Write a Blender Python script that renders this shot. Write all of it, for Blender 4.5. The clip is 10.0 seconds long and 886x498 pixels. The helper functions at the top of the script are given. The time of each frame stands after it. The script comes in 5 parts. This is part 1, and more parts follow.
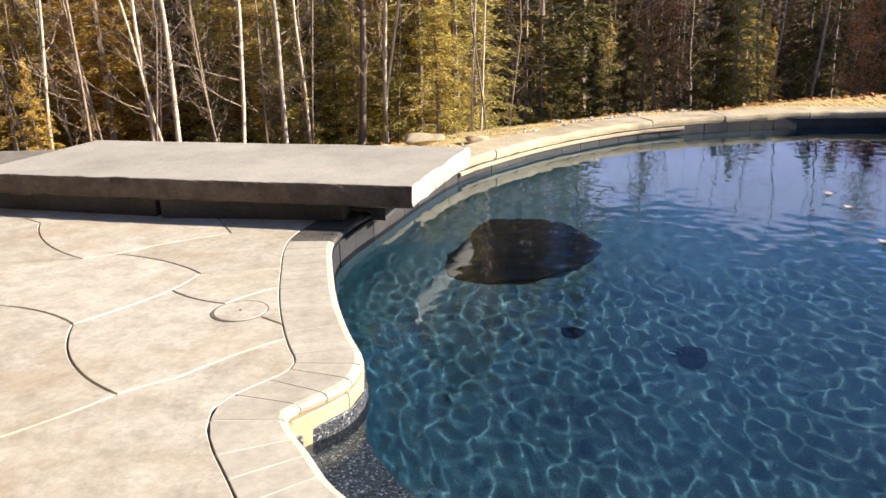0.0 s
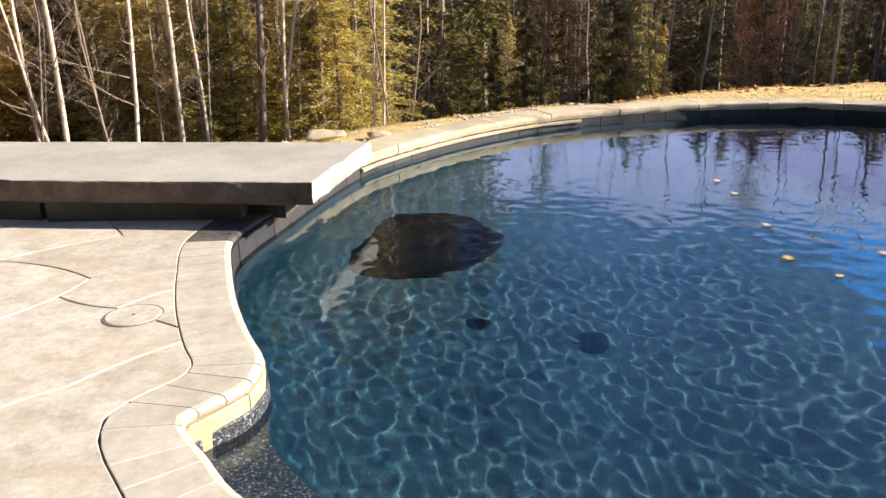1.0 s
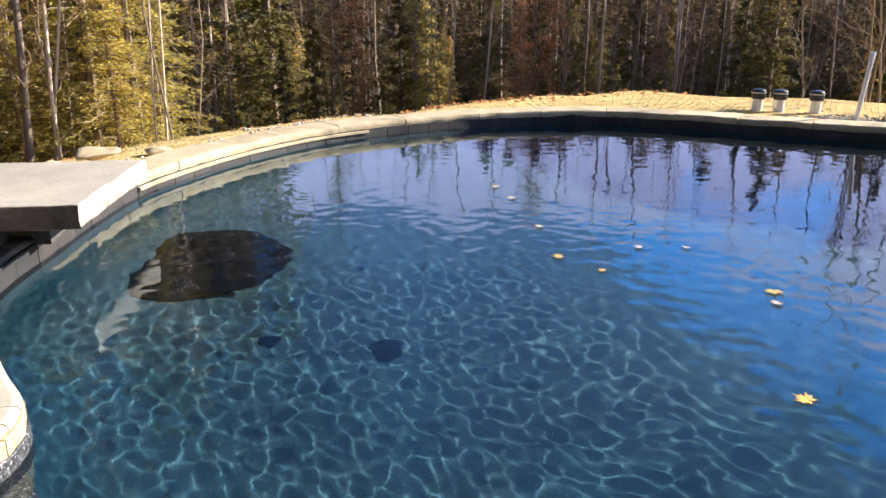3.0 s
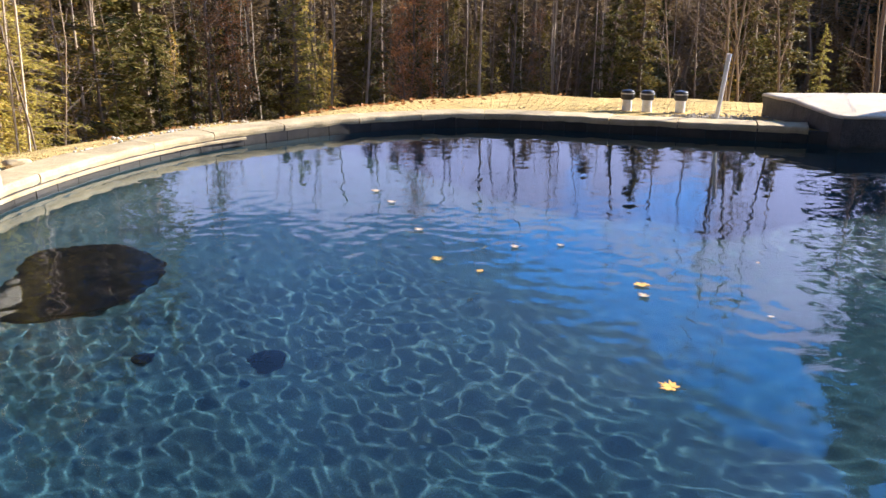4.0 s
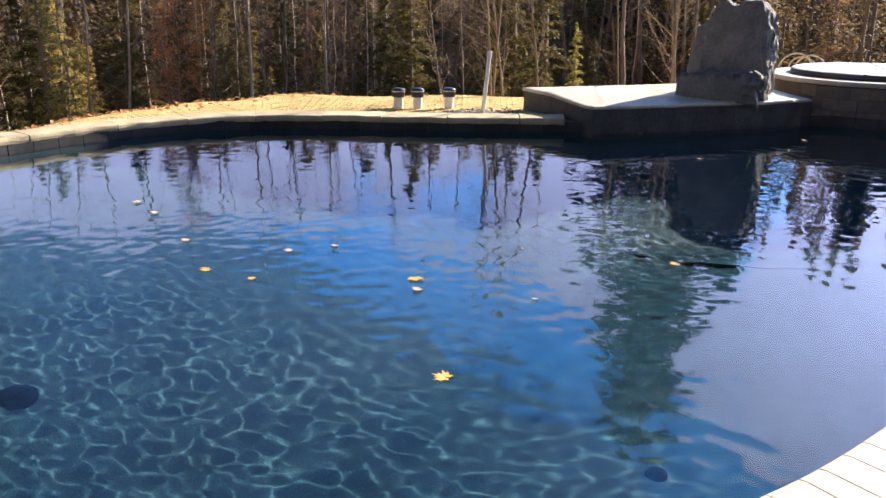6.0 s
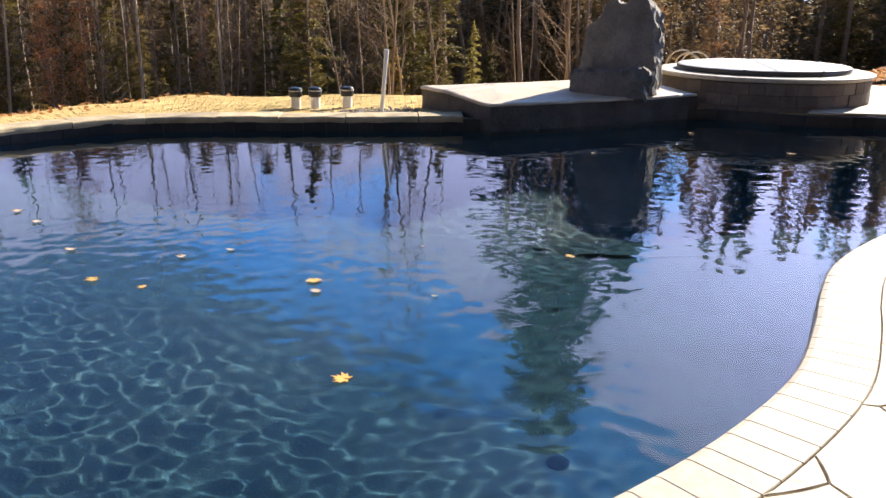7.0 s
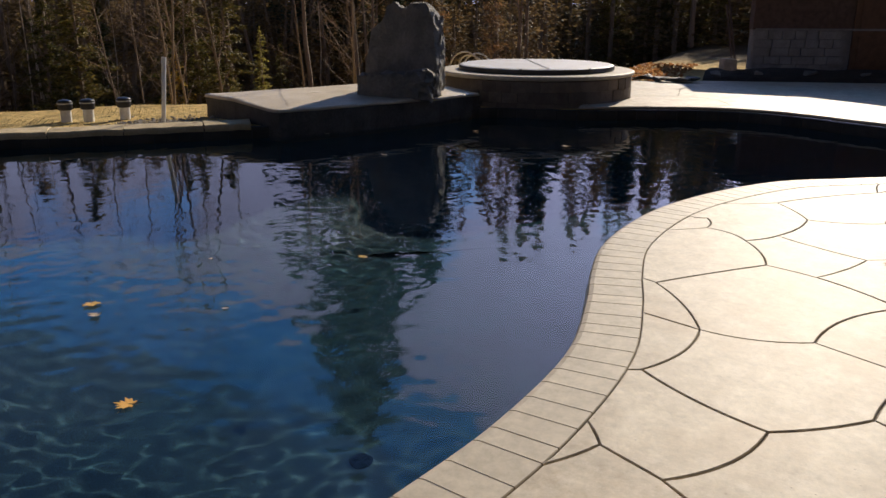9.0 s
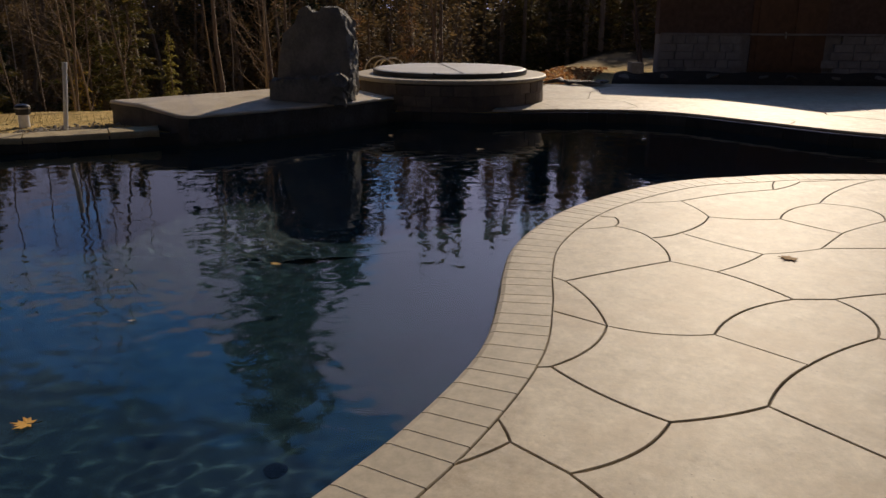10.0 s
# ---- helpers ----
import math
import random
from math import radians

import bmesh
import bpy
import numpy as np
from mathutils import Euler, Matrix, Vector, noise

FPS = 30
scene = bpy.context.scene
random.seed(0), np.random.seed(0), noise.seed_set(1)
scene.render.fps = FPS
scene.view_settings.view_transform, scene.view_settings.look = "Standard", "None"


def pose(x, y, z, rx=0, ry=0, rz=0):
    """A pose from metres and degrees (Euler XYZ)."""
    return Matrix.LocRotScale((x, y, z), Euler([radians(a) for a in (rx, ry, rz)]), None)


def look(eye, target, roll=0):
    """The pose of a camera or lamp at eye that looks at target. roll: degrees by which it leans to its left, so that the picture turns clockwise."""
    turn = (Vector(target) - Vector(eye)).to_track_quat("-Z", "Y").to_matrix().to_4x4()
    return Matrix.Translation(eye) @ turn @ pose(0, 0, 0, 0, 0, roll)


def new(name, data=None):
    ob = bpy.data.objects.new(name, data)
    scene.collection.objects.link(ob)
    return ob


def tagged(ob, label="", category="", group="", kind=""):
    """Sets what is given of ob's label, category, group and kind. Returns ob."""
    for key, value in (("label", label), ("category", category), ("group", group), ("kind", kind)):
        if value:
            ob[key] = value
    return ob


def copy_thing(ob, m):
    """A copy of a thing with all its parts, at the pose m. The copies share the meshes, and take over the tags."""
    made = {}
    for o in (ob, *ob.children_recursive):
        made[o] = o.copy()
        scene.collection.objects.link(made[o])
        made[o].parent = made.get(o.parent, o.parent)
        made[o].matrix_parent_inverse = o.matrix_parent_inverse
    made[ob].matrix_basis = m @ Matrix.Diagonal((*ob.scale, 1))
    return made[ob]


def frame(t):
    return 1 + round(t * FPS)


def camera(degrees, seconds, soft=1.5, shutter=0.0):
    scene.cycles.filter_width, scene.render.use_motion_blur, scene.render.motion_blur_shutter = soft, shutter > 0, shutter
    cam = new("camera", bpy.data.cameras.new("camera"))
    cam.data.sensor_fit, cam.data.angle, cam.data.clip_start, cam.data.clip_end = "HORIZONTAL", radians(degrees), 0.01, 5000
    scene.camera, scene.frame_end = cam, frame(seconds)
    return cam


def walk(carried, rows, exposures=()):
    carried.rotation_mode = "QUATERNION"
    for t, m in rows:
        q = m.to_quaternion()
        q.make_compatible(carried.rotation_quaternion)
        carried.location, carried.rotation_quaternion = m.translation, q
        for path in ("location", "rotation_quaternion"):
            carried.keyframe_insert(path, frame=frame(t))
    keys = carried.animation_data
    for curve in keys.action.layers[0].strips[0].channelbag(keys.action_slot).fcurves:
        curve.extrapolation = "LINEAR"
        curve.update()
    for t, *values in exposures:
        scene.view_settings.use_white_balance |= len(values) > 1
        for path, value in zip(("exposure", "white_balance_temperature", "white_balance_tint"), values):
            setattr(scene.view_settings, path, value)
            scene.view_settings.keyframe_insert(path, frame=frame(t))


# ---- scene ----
from mathutils import geometry

cam = camera(57.6, 10.0)
PATH = [
    (0, (0.336, -0.178, 1.67), (0.415, 1.725, 1.062), -1.6),
    (0.5, (0.357, -0.165, 1.651), (0.553, 1.729, 1.038), -1.5),
    (1, (0.378, -0.17, 1.645), (0.681, 1.707, 1.025), -1.3),
    (1.5, (0.395, -0.181, 1.647), (0.804, 1.676, 1.026), -0.8),
    (2, (0.423, -0.204, 1.654), (0.95, 1.624, 1.038), -0.4),
    (2.5, (0.457, -0.215, 1.662), (1.105, 1.576, 1.053), -0.2),
    (4, (0.58, -0.27, 1.681), (1.585, 1.353, 1.085), 0.1),
    (4.5, (0.614, -0.285, 1.683), (1.739, 1.259, 1.09), 0.3),
    (5, (0.634, -0.308, 1.686), (1.857, 1.16, 1.096), 0.1),
    (5.5, (0.688, -0.294, 1.669), (2.005, 1.09, 1.078), 0.2),
    (7, (0.78, -0.342, 1.659), (2.325, 0.78, 1.064), 0.4),
    (7.5, (0.802, -0.367, 1.653), (2.418, 0.653, 1.061), 0.4),
    (8, (0.816, -0.387, 1.649), (2.497, 0.523, 1.06), 0.5),
    (8.5, (0.814, -0.421, 1.651), (2.545, 0.391, 1.066), 0.2),
    (9, (0.813, -0.456, 1.651), (2.59, 0.254, 1.069), 0.1),
    (9.5, (0.819, -0.489, 1.654), (2.632, 0.124, 1.075), 0.0),
    (10, (0.82, -0.516, 1.653), (2.663, 0.012, 1.081), 0.3),
]
EXPOSURES = [(0.0, 1.38, 5950, 10), (2.7, 1.56, 5900, 10), (5.5, 1.62, 6050, 10), (7.0, 1.52, 6250, 10), (7.6, 1.05, 6450, 10), (8.5, 0.33, 6400, 10), (9.0, 0.05, 6500, 10), (9.5, -0.32, 7000, 12), (10.0, -0.6, 7050, 12)]
walk(cam, [(t, look(eye, target, roll)) for t, eye, target, roll in PATH], EXPOSURES)

# ---- light ----
SUN_AZ, SUN_EL = 96.0, 25.5     # azimuth from +y towards +x, degrees
WATER = -0.2
world = bpy.data.worlds.new("sky")
scene.world = world
world.use_nodes = True
wn, wl = world.node_tree.nodes, world.node_tree.links
sky = wn.new("ShaderNodeTexSky")
sky.sky_type, sky.sun_disc = "NISHITA", False
sky.sun_elevation, sky.sun_rotation = radians(SUN_EL), radians(SUN_AZ)
wn["Background"].inputs["Strength"].default_value = 0.05


def reckon(op, a, b=None, c=None):
    """A math node of the sky; its inputs are numbers or sockets."""
    m = wn.new("ShaderNodeMath")
    m.operation = op
    for k, v in enumerate((a, b, c)):
        if isinstance(v, (int, float)):
            m.inputs[k].default_value = v
        elif v is not None:
            wl.new(v, m.inputs[k])
    return m.outputs[0]


def rise(value, lo, hi):
    """0 below lo, 1 above hi, smooth between."""
    r = wn.new("ShaderNodeMapRange")
    r.interpolation_type = "SMOOTHSTEP"
    wl.new(value, r.inputs["Value"])
    r.inputs["From Min"].default_value, r.inputs["From Max"].default_value = lo, hi
    return r.outputs[0]


def blended(a, b, fac, blend="MIX"):
    m = wn.new("ShaderNodeMix")
    m.data_type, m.blend_type = "RGBA", blend
    for sock, v in ((m.inputs["A"], a), (m.inputs["B"], b), (m.inputs["Factor"], fac)):
        if isinstance(v, (int, float)):
            sock.default_value = v
        elif isinstance(v, tuple):
            sock.default_value = (*v, 1)
        else:
            wl.new(v, sock)
    return m.outputs["Result"]


way = wn.new("ShaderNodeTexCoord").outputs["Generated"]
axes = wn.new("ShaderNodeSeparateXYZ")
wl.new(way, axes.inputs[0])
east = reckon("DIVIDE", axes.outputs["X"], reckon("SQRT", reckon("MULTIPLY_ADD", axes.outputs["X"], axes.outputs["X"], reckon("MULTIPLY_ADD", axes.outputs["Y"], axes.outputs["Y"], 0.0001))))
cloud = wn.new("ShaderNodeTexNoise")
cloud.inputs["Scale"].default_value, cloud.inputs["Detail"].default_value, cloud.inputs["Roughness"].default_value = 4.5, 5.0, 0.55
wl.new(way, cloud.inputs["Vector"])
ragged = reckon("MULTIPLY_ADD", cloud.outputs[0], 0.16, -0.08)
high = reckon("ADD", axes.outputs["Z"], ragged)
# a low bank of cloud whose top climbs to the east, a strip of clear blue over it, thin dim cloud above that
climb = reckon("MAXIMUM", reckon("SUBTRACT", east, 0.6), 0.0)
bank_top = reckon("MULTIPLY_ADD", reckon("MULTIPLY", climb, climb), 1.75, 0.275)
over_bank = reckon("SUBTRACT", high, bank_top)
strip = reckon("MULTIPLY_ADD", rise(east, 0.46, 0.8), 0.13, -0.02)
low_cloud = reckon("SUBTRACT", 1.0, rise(over_bank, -0.012, 0.012))
high_cloud = rise(reckon("SUBTRACT", over_bank, strip), -0.01, 0.03)
# rents in the low bank
rents = wn.new("ShaderNodeTexNoise")
rents.inputs["Scale"].default_value, rents.inputs["Detail"].default_value = 7.0, 3.0
shifted = wn.new("ShaderNodeMapping")
shifted.inputs["Location"].default_value = (0.7, 0.2, 0.1)
wl.new(way, shifted.inputs[0])
wl.new(shifted.outputs[0], rents.inputs["Vector"])
low_cloud = reckon("MULTIPLY", low_cloud, reckon("SUBTRACT", 1.0, reckon("MULTIPLY", reckon("MULTIPLY", rise(rents.outputs[0], 0.55, 0.70), 0.6), rise(east, 0.4, 0.7))))
clear = blended(sky.outputs[0], (0.5, 1.75, 3.5), 1.0, "MULTIPLY")
veil = wn.new("ShaderNodeVectorMath")
veil.operation, veil.inputs[0].default_value = "SCALE", (1.4, 2.9, 6.8)
seen = blended(clear, veil.outputs["Vector"], high_cloud)
# the bank glows a little more towards the sun
sunward = wn.new("ShaderNodeVectorMath")
sunward.operation = "DOT_PRODUCT"
sunward.inputs[1].default_value = (math.sin(radians(SUN_AZ)) * math.cos(radians(SUN_EL)), math.cos(radians(SUN_AZ)) * math.cos(radians(SUN_EL)), math.sin(radians(SUN_EL)))
wl.new(way, sunward.inputs[0])
lobe = reckon("POWER", reckon("MAXIMUM", sunward.outputs["Value"], 0.0), 10.0)
gain = reckon("MULTIPLY_ADD", lobe, 2.4, 0.76)
zenith = reckon("MULTIPLY_ADD", rise(axes.outputs["Z"], 0.5, 0.85), -0.75, 1.0)
wl.new(reckon("MULTIPLY", reckon("MULTIPLY_ADD", lobe, 4.8, 0.85), reckon("MULTIPLY", zenith, reckon("MULTIPLY_ADD", rise(east, 0.2, 0.36), 0.5, 0.5))), veil.inputs["Scale"])
glow = wn.new("ShaderNodeVectorMath")
glow.operation, glow.inputs[0].default_value = "SCALE", (9.6, 9.6, 15.0)
wl.new(gain, glow.inputs["Scale"])
seen = blended(seen, glow.outputs["Vector"], low_cloud)
wl.new(seen, wn["Background"].inputs[0])
sun = new("sun", bpy.data.lights.new("sun", "SUN"))
sun.data.energy, sun.data.angle, sun.data.color = 5.0, radians(0.5), (1.0, 0.87, 0.69)
sun_from = Vector((math.sin(radians(SUN_AZ)) * math.cos(radians(SUN_EL)), math.cos(radians(SUN_AZ)) * math.cos(radians(SUN_EL)), math.sin(radians(SUN_EL))))
sun.data.cycles.is_caustics_light = True
sun.matrix_world = look(sun_from * 50, (0, 0, 0))


# ---- materials ----
def shader(name, rough=0.8, metal=0.0):
    m = bpy.data.materials.new(name)
    m.use_nodes = True
    n, l = m.node_tree.nodes, m.node_tree.links
    b = n["Principled BSDF"]
    b.inputs["Roughness"].default_value, b.inputs["Metallic"].default_value = rough, metal
    return m, n, l, b


def ramp(n, l, fac, stops):
    r = n.new("ShaderNodeValToRGB")
    e = r.color_ramp.elements
    while len(e) < len(stops):
        e.new(0.5)
    for k, (p, c) in enumerate(stops):
        e[k].position, e[k].color = p, (*c, 1)
    l.new(fac, r.inputs[0])
    return r.outputs[0]


def noisy(n, l, scale, detail=6.0, rough=0.6, coords=None, stretch=None):
    t = n.new("ShaderNodeTexNoise")
    t.inputs["Scale"].default_value, t.inputs["Detail"].default_value, t.inputs["Roughness"].default_value = scale, detail, rough
    if coords:
        if stretch:
            mp = n.new("ShaderNodeMapping")
            mp.inputs["Scale"].default_value = stretch
            l.new(coords, mp.inputs[0])
            coords = mp.outputs[0]
        l.new(coords, t.inputs["Vector"])
    return t.outputs[0]


def mixed(n, l, a, b, fac, blend="MIX"):
    m = n.new("ShaderNodeMix")
    m.data_type, m.blend_type = "RGBA", blend
    for sock, v in ((m.inputs["A"], a), (m.inputs["B"], b), (m.inputs["Factor"], fac)):
        if isinstance(v, (int, float)):
            sock.default_value = v
        elif isinstance(v, tuple):
            sock.default_value = (*v, 1)
        else:
            l.new(v, sock)
    return m.outputs["Result"]


def bumped(n, l, b, height, strength=0.3, distance=0.01):
    u = n.new("ShaderNodeBump")
    u.inputs["Strength"].default_value, u.inputs["Distance"].default_value = strength, distance
    l.new(height, u.inputs["Height"])
    l.new(u.outputs[0], b.inputs["Normal"])


def stone(name, lo, hi, stain, scale=3.0, rough=0.8, bump=0.4, grain=60.0, vary=0.15, spread=0.012):
    """Mineral surface: two tones, stains at a large scale, grain at a small one, and a tone of its own for each piece."""
    m, n, l, b = shader(name, rough)
    co = n.new("ShaderNodeNewGeometry").outputs["Position"]
    big = noisy(n, l, scale, 5, 0.6, co)
    fine = noisy(n, l, grain, 4, 0.7, co)
    c = ramp(n, l, big, [(0.3, lo), (0.7, hi)])
    c = mixed(n, l, c, stain, ramp(n, l, noisy(n, l, scale * 0.45, 7, 0.7, co), [(0.52, (0, 0, 0)), (0.72, (0.55, 0.55, 0.55))]))
    c = mixed(n, l, c, ramp(n, l, fine, [(0.3, (0.62, 0.62, 0.62)), (0.7, (1.25, 1.25, 1.25))]), 0.5, "MULTIPLY")
    rnd = n.new("ShaderNodeObjectInfo").outputs["Random"]
    c = mixed(n, l, c, ramp(n, l, rnd, [(0.0, (1 - vary,) * 3), (1.0, (1 + vary,) * 3)]), 1.0, "MULTIPLY")
    l.new(c, b.inputs["Base Color"])
    mx = n.new("ShaderNodeMath")
    mx.operation = "ADD"
    l.new(big, mx.inputs[0])
    l.new(fine, mx.inputs[1])
    bumped(n, l, b, mx.outputs[0], bump, spread)
    return m


def plain(name, colour, rough=0.5, metal=0.0, scale=30.0, vary=0.12):
    m, n, l, b = shader(name, rough, metal)
    co = n.new("ShaderNodeTexCoord").outputs["Object"]
    f = noisy(n, l, scale, 5, 0.6, co)
    c = ramp(n, l, f, [(0.3, tuple(v * (1 - vary) for v in colour)), (0.7, tuple(min(1, v * (1 + vary)) for v in colour))])
    l.new(c, b.inputs["Base Color"])
    bumped(n, l, b, f, 0.1, 0.003)
    return m


CONCRETE = stone("stamped concrete", (0.42, 0.355, 0.262), (0.63, 0.555, 0.425), (0.34, 0.262, 0.168), 5.5, 0.6, 0.22, 24, 0.06, 0.005)
COPING = stone("cast coping", (0.45, 0.388, 0.292), (0.56, 0.488, 0.37), (0.36, 0.31, 0.22), 2.6, 0.6, 0.1, 14, 0.07, 0.004)


def weathered(m):
    """Pale blotches a hand wide, brown stains and scattered dark pits over a mineral surface."""
    n, l = m.node_tree.nodes, m.node_tree.links
    b = n["Principled BSDF"]
    c = b.inputs["Base Color"].links[0].from_socket
    co = n.new("ShaderNodeNewGeometry").outputs["Position"]
    c = mixed(n, l, c, (0.70, 0.63, 0.52), ramp(n, l, noisy(n, l, 8.0, 8, 0.75, co), [(0.52, (0, 0, 0)), (0.68, (0.5, 0.5, 0.5))]))
    c = mixed(n, l, c, (0.40, 0.28, 0.16), ramp(n, l, noisy(n, l, 1.1, 6, 0.65, co), [(0.48, (0, 0, 0)), (0.66, (0.5, 0.5, 0.5))]))
    v = n.new("ShaderNodeTexVoronoi")
    v.inputs["Scale"].default_value = 16.0
    l.new(co, v.inputs["Vector"])
    pits = mixed(n, l, ramp(n, l, v.outputs["Distance"], [(0.05, (1, 1, 1)), (0.10, (0, 0, 0))]), ramp(n, l, noisy(n, l, 3.0, 4, 0.6, co), [(0.50, (0, 0, 0)), (0.62, (0.8, 0.8, 0.8))]), 1.0, "MULTIPLY")
    c = mixed(n, l, c, (0.16, 0.12, 0.08), pits)
    l.new(c, b.inputs["Base Color"])


weathered(CONCRETE)
for pale in (CONCRETE, COPING):
    pale.node_tree.nodes["Principled BSDF"].inputs["Specular IOR Level"].default_value = 0.3
GROUT = stone("joint bed", (0.17, 0.145, 0.11), (0.25, 0.215, 0.165), (0.12, 0.10, 0.08), 6, 0.95, 0.5, 90, 0)
BEAMSTONE = stone("split fieldstone", (0.46, 0.355, 0.20), (0.63, 0.51, 0.32), (0.28, 0.22, 0.13), 3.5, 0.85, 0.6, 40, 0.18)
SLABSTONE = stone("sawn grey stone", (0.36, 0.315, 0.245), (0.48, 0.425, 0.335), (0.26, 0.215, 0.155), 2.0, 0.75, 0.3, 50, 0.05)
SHADED_CLEFT = stone("brown split stone edge with painted shade", (0.075, 0.055, 0.04), (0.19, 0.145, 0.105), (0.10, 0.05, 0.025), 5.0, 0.85, 0.8, 28, 0.05, 0.02)
TILE = stone("waterline tile", (0.34, 0.27, 0.14), (0.50, 0.41, 0.24), (0.22, 0.18, 0.11), 6, 0.4, 0.3, 50, 0.2)
ROCK = stone("granite boulder", (0.15, 0.14, 0.125), (0.27, 0.25, 0.22), (0.09, 0.085, 0.077), 3.0, 0.85, 0.8, 25, 0.1, 0.03)
LEDGETOP = stone("weathered tan ledge stone painted sunlit", (0.60, 0.50, 0.355), (0.76, 0.655, 0.50), (0.20, 0.16, 0.115), 1.6, 0.5, 0.3, 40, 0.05, 0.01)
STONE_AND_SHADE = stone("dark stone and painted shade", (0.055, 0.048, 0.04), (0.12, 0.105, 0.085), (0.035, 0.03, 0.027), 3.5, 0.7, 0.8, 25, 0.2, 0.03)
EARTH = stone("sandy soil and dry grass", (0.30, 0.235, 0.13), (0.46, 0.37, 0.215), (0.16, 0.12, 0.06), 1.2, 0.95, 0.8, 35, 0, 0.04)
SPASTONE = stone("spa veneer stone", (0.13, 0.10, 0.078), (0.22, 0.175, 0.135), (0.09, 0.07, 0.055), 4, 0.8, 0.5, 40, 0.25)


def ground_material():
    """Sandy soil on the level ground, leaf litter on the slope below."""
    m, n, l, b = shader("soil and litter", 0.9)
    b.inputs["Specular IOR Level"].default_value = 0.1
    co = n.new("ShaderNodeNewGeometry").outputs["Position"]
    z = n.new("ShaderNodeSeparateXYZ")
    l.new(co, z.inputs[0])
    big, fine = noisy(n, l, 1.1, 6, 0.65, co), noisy(n, l, 30, 5, 0.75, co)
    sand = ramp(n, l, big, [(0.3, (0.60, 0.41, 0.155)), (0.7, (0.78, 0.575, 0.245))])
    sand = mixed(n, l, sand, (0.17, 0.13, 0.06), ramp(n, l, noisy(n, l, 4.5, 7, 0.75, co), [(0.52, (0, 0, 0)), (0.66, (0.8, 0.8, 0.8))]))
    wood = ramp(n, l, noisy(n, l, 5, 6, 0.7, co), [(0.3, (0.05, 0.035, 0.02)), (0.7, (0.16, 0.10, 0.05))])
    low = n.new("ShaderNodeMapRange")
    low.inputs["From Min"].default_value, low.inputs["From Max"].default_value = -0.35, -0.75
    l.new(z.outputs["Z"], low.inputs["Value"])
    away = n.new("ShaderNodeVectorMath")
    away.operation, away.inputs[1].default_value = "DISTANCE", (8, 4, 0)
    l.new(co, away.inputs[0])
    deep = n.new("ShaderNodeMapRange")
    deep.inputs["From Min"].default_value, deep.inputs["From Max"].default_value = 17.0, 22.0
    l.new(away.outputs["Value"], deep.inputs["Value"])
    either = n.new("ShaderNodeMath")
    either.operation = "MAXIMUM"
    l.new(low.outputs[0], either.inputs[0])
    l.new(deep.outputs[0], either.inputs[1])
    c = mixed(n, l, sand, wood, either.outputs[0])
    c = mixed(n, l, c, ramp(n, l, fine, [(0.3, (0.6, 0.6, 0.6)), (0.7, (1.3, 1.3, 1.3))]), 0.7, "MULTIPLY")
    l.new(c, b.inputs["Base Color"])
    bumped(n, l, b, fine, 0.8, 0.04)
    return m


def plaster_material():
    m, n, l, b = shader("dark pebble plaster", 0.6)
    co = n.new("ShaderNodeNewGeometry").outputs["Position"]
    v = n.new("ShaderNodeTexVoronoi")
    v.inputs["Scale"].default_value = 160
    l.new(co, v.inputs["Vector"])
    c = ramp(n, l, v.outputs["Color"], [(0.2, (0.005, 0.034, 0.050)), (0.75, (0.014, 0.077, 0.103)), (0.95, (0.065, 0.14, 0.16))])
    c = mixed(n, l, c, ramp(n, l, noisy(n, l, 1.3, 5, 0.6, co), [(0.3, (0.58, 0.61, 0.65)), (0.7, (0.97, 0.98, 1.0))]), 1.0, "MULTIPLY")
    l.new(c, b.inputs["Base Color"])
    bumped(n, l, b, v.outputs["Distance"], 0.3, 0.004)
    return m


def water_material():
    m = bpy.data.materials.new("pool water")
    m.use_nodes = True
    n, l = m.node_tree.nodes, m.node_tree.links
    n.remove(n["Principled BSDF"])
    g = n.new("ShaderNodeBsdfGlass")
    g.inputs["Color"].default_value, g.inputs["IOR"].default_value, g.inputs["Roughness"].default_value = (0.9, 0.97, 1.0, 1), 1.333, 0.0
    u = n.new("ShaderNodeBump")
    u.inputs["Strength"].default_value, u.inputs["Distance"].default_value = 1.0, 0.0007
    l.new(noisy(n, l, 8.5, 1.0, 0.4, n.new("ShaderNodeNewGeometry").outputs["Position"]), u.inputs["Height"])
    l.new(u.outputs[0], g.inputs["Normal"])
    l.new(g.outputs[0], n["Material Output"].inputs["Surface"])
    return m


PLASTER, WATERMAT = plaster_material(), water_material()


# ---- mesh helpers ----
def mesh_object(name, bm, mat, parent=None, smooth=False):
    me = bpy.data.meshes.new(name)
    bm.to_mesh(me)
    bm.free()
    me.materials.append(mat)
    if smooth:
        me.polygons.foreach_set("use_smooth", [True] * len(me.polygons))
    ob = new(name, me)
    ob.parent = parent
    return ob


def part(name, bm, mat, parent, label="", smooth=False):
    return tagged(mesh_object(name, bm, mat, parent, smooth), label)


def thing(name, label, category, group="", at=(0, 0, 0), rz=0.0):
    ob = new(name)
    ob.matrix_world = pose(*at, 0, 0, rz)
    return tagged(ob, label, category, group)


def grid_faces(bm, rows, closed=False):
    vs = [[bm.verts.new(p) for p in r] for r in rows]
    for a, b in zip(vs, vs[1:]):
        k = len(a)
        for i in range(k if closed else k - 1):
            bm.faces.new((a[i], a[(i + 1) % k], b[(i + 1) % k], b[i]))
    return vs


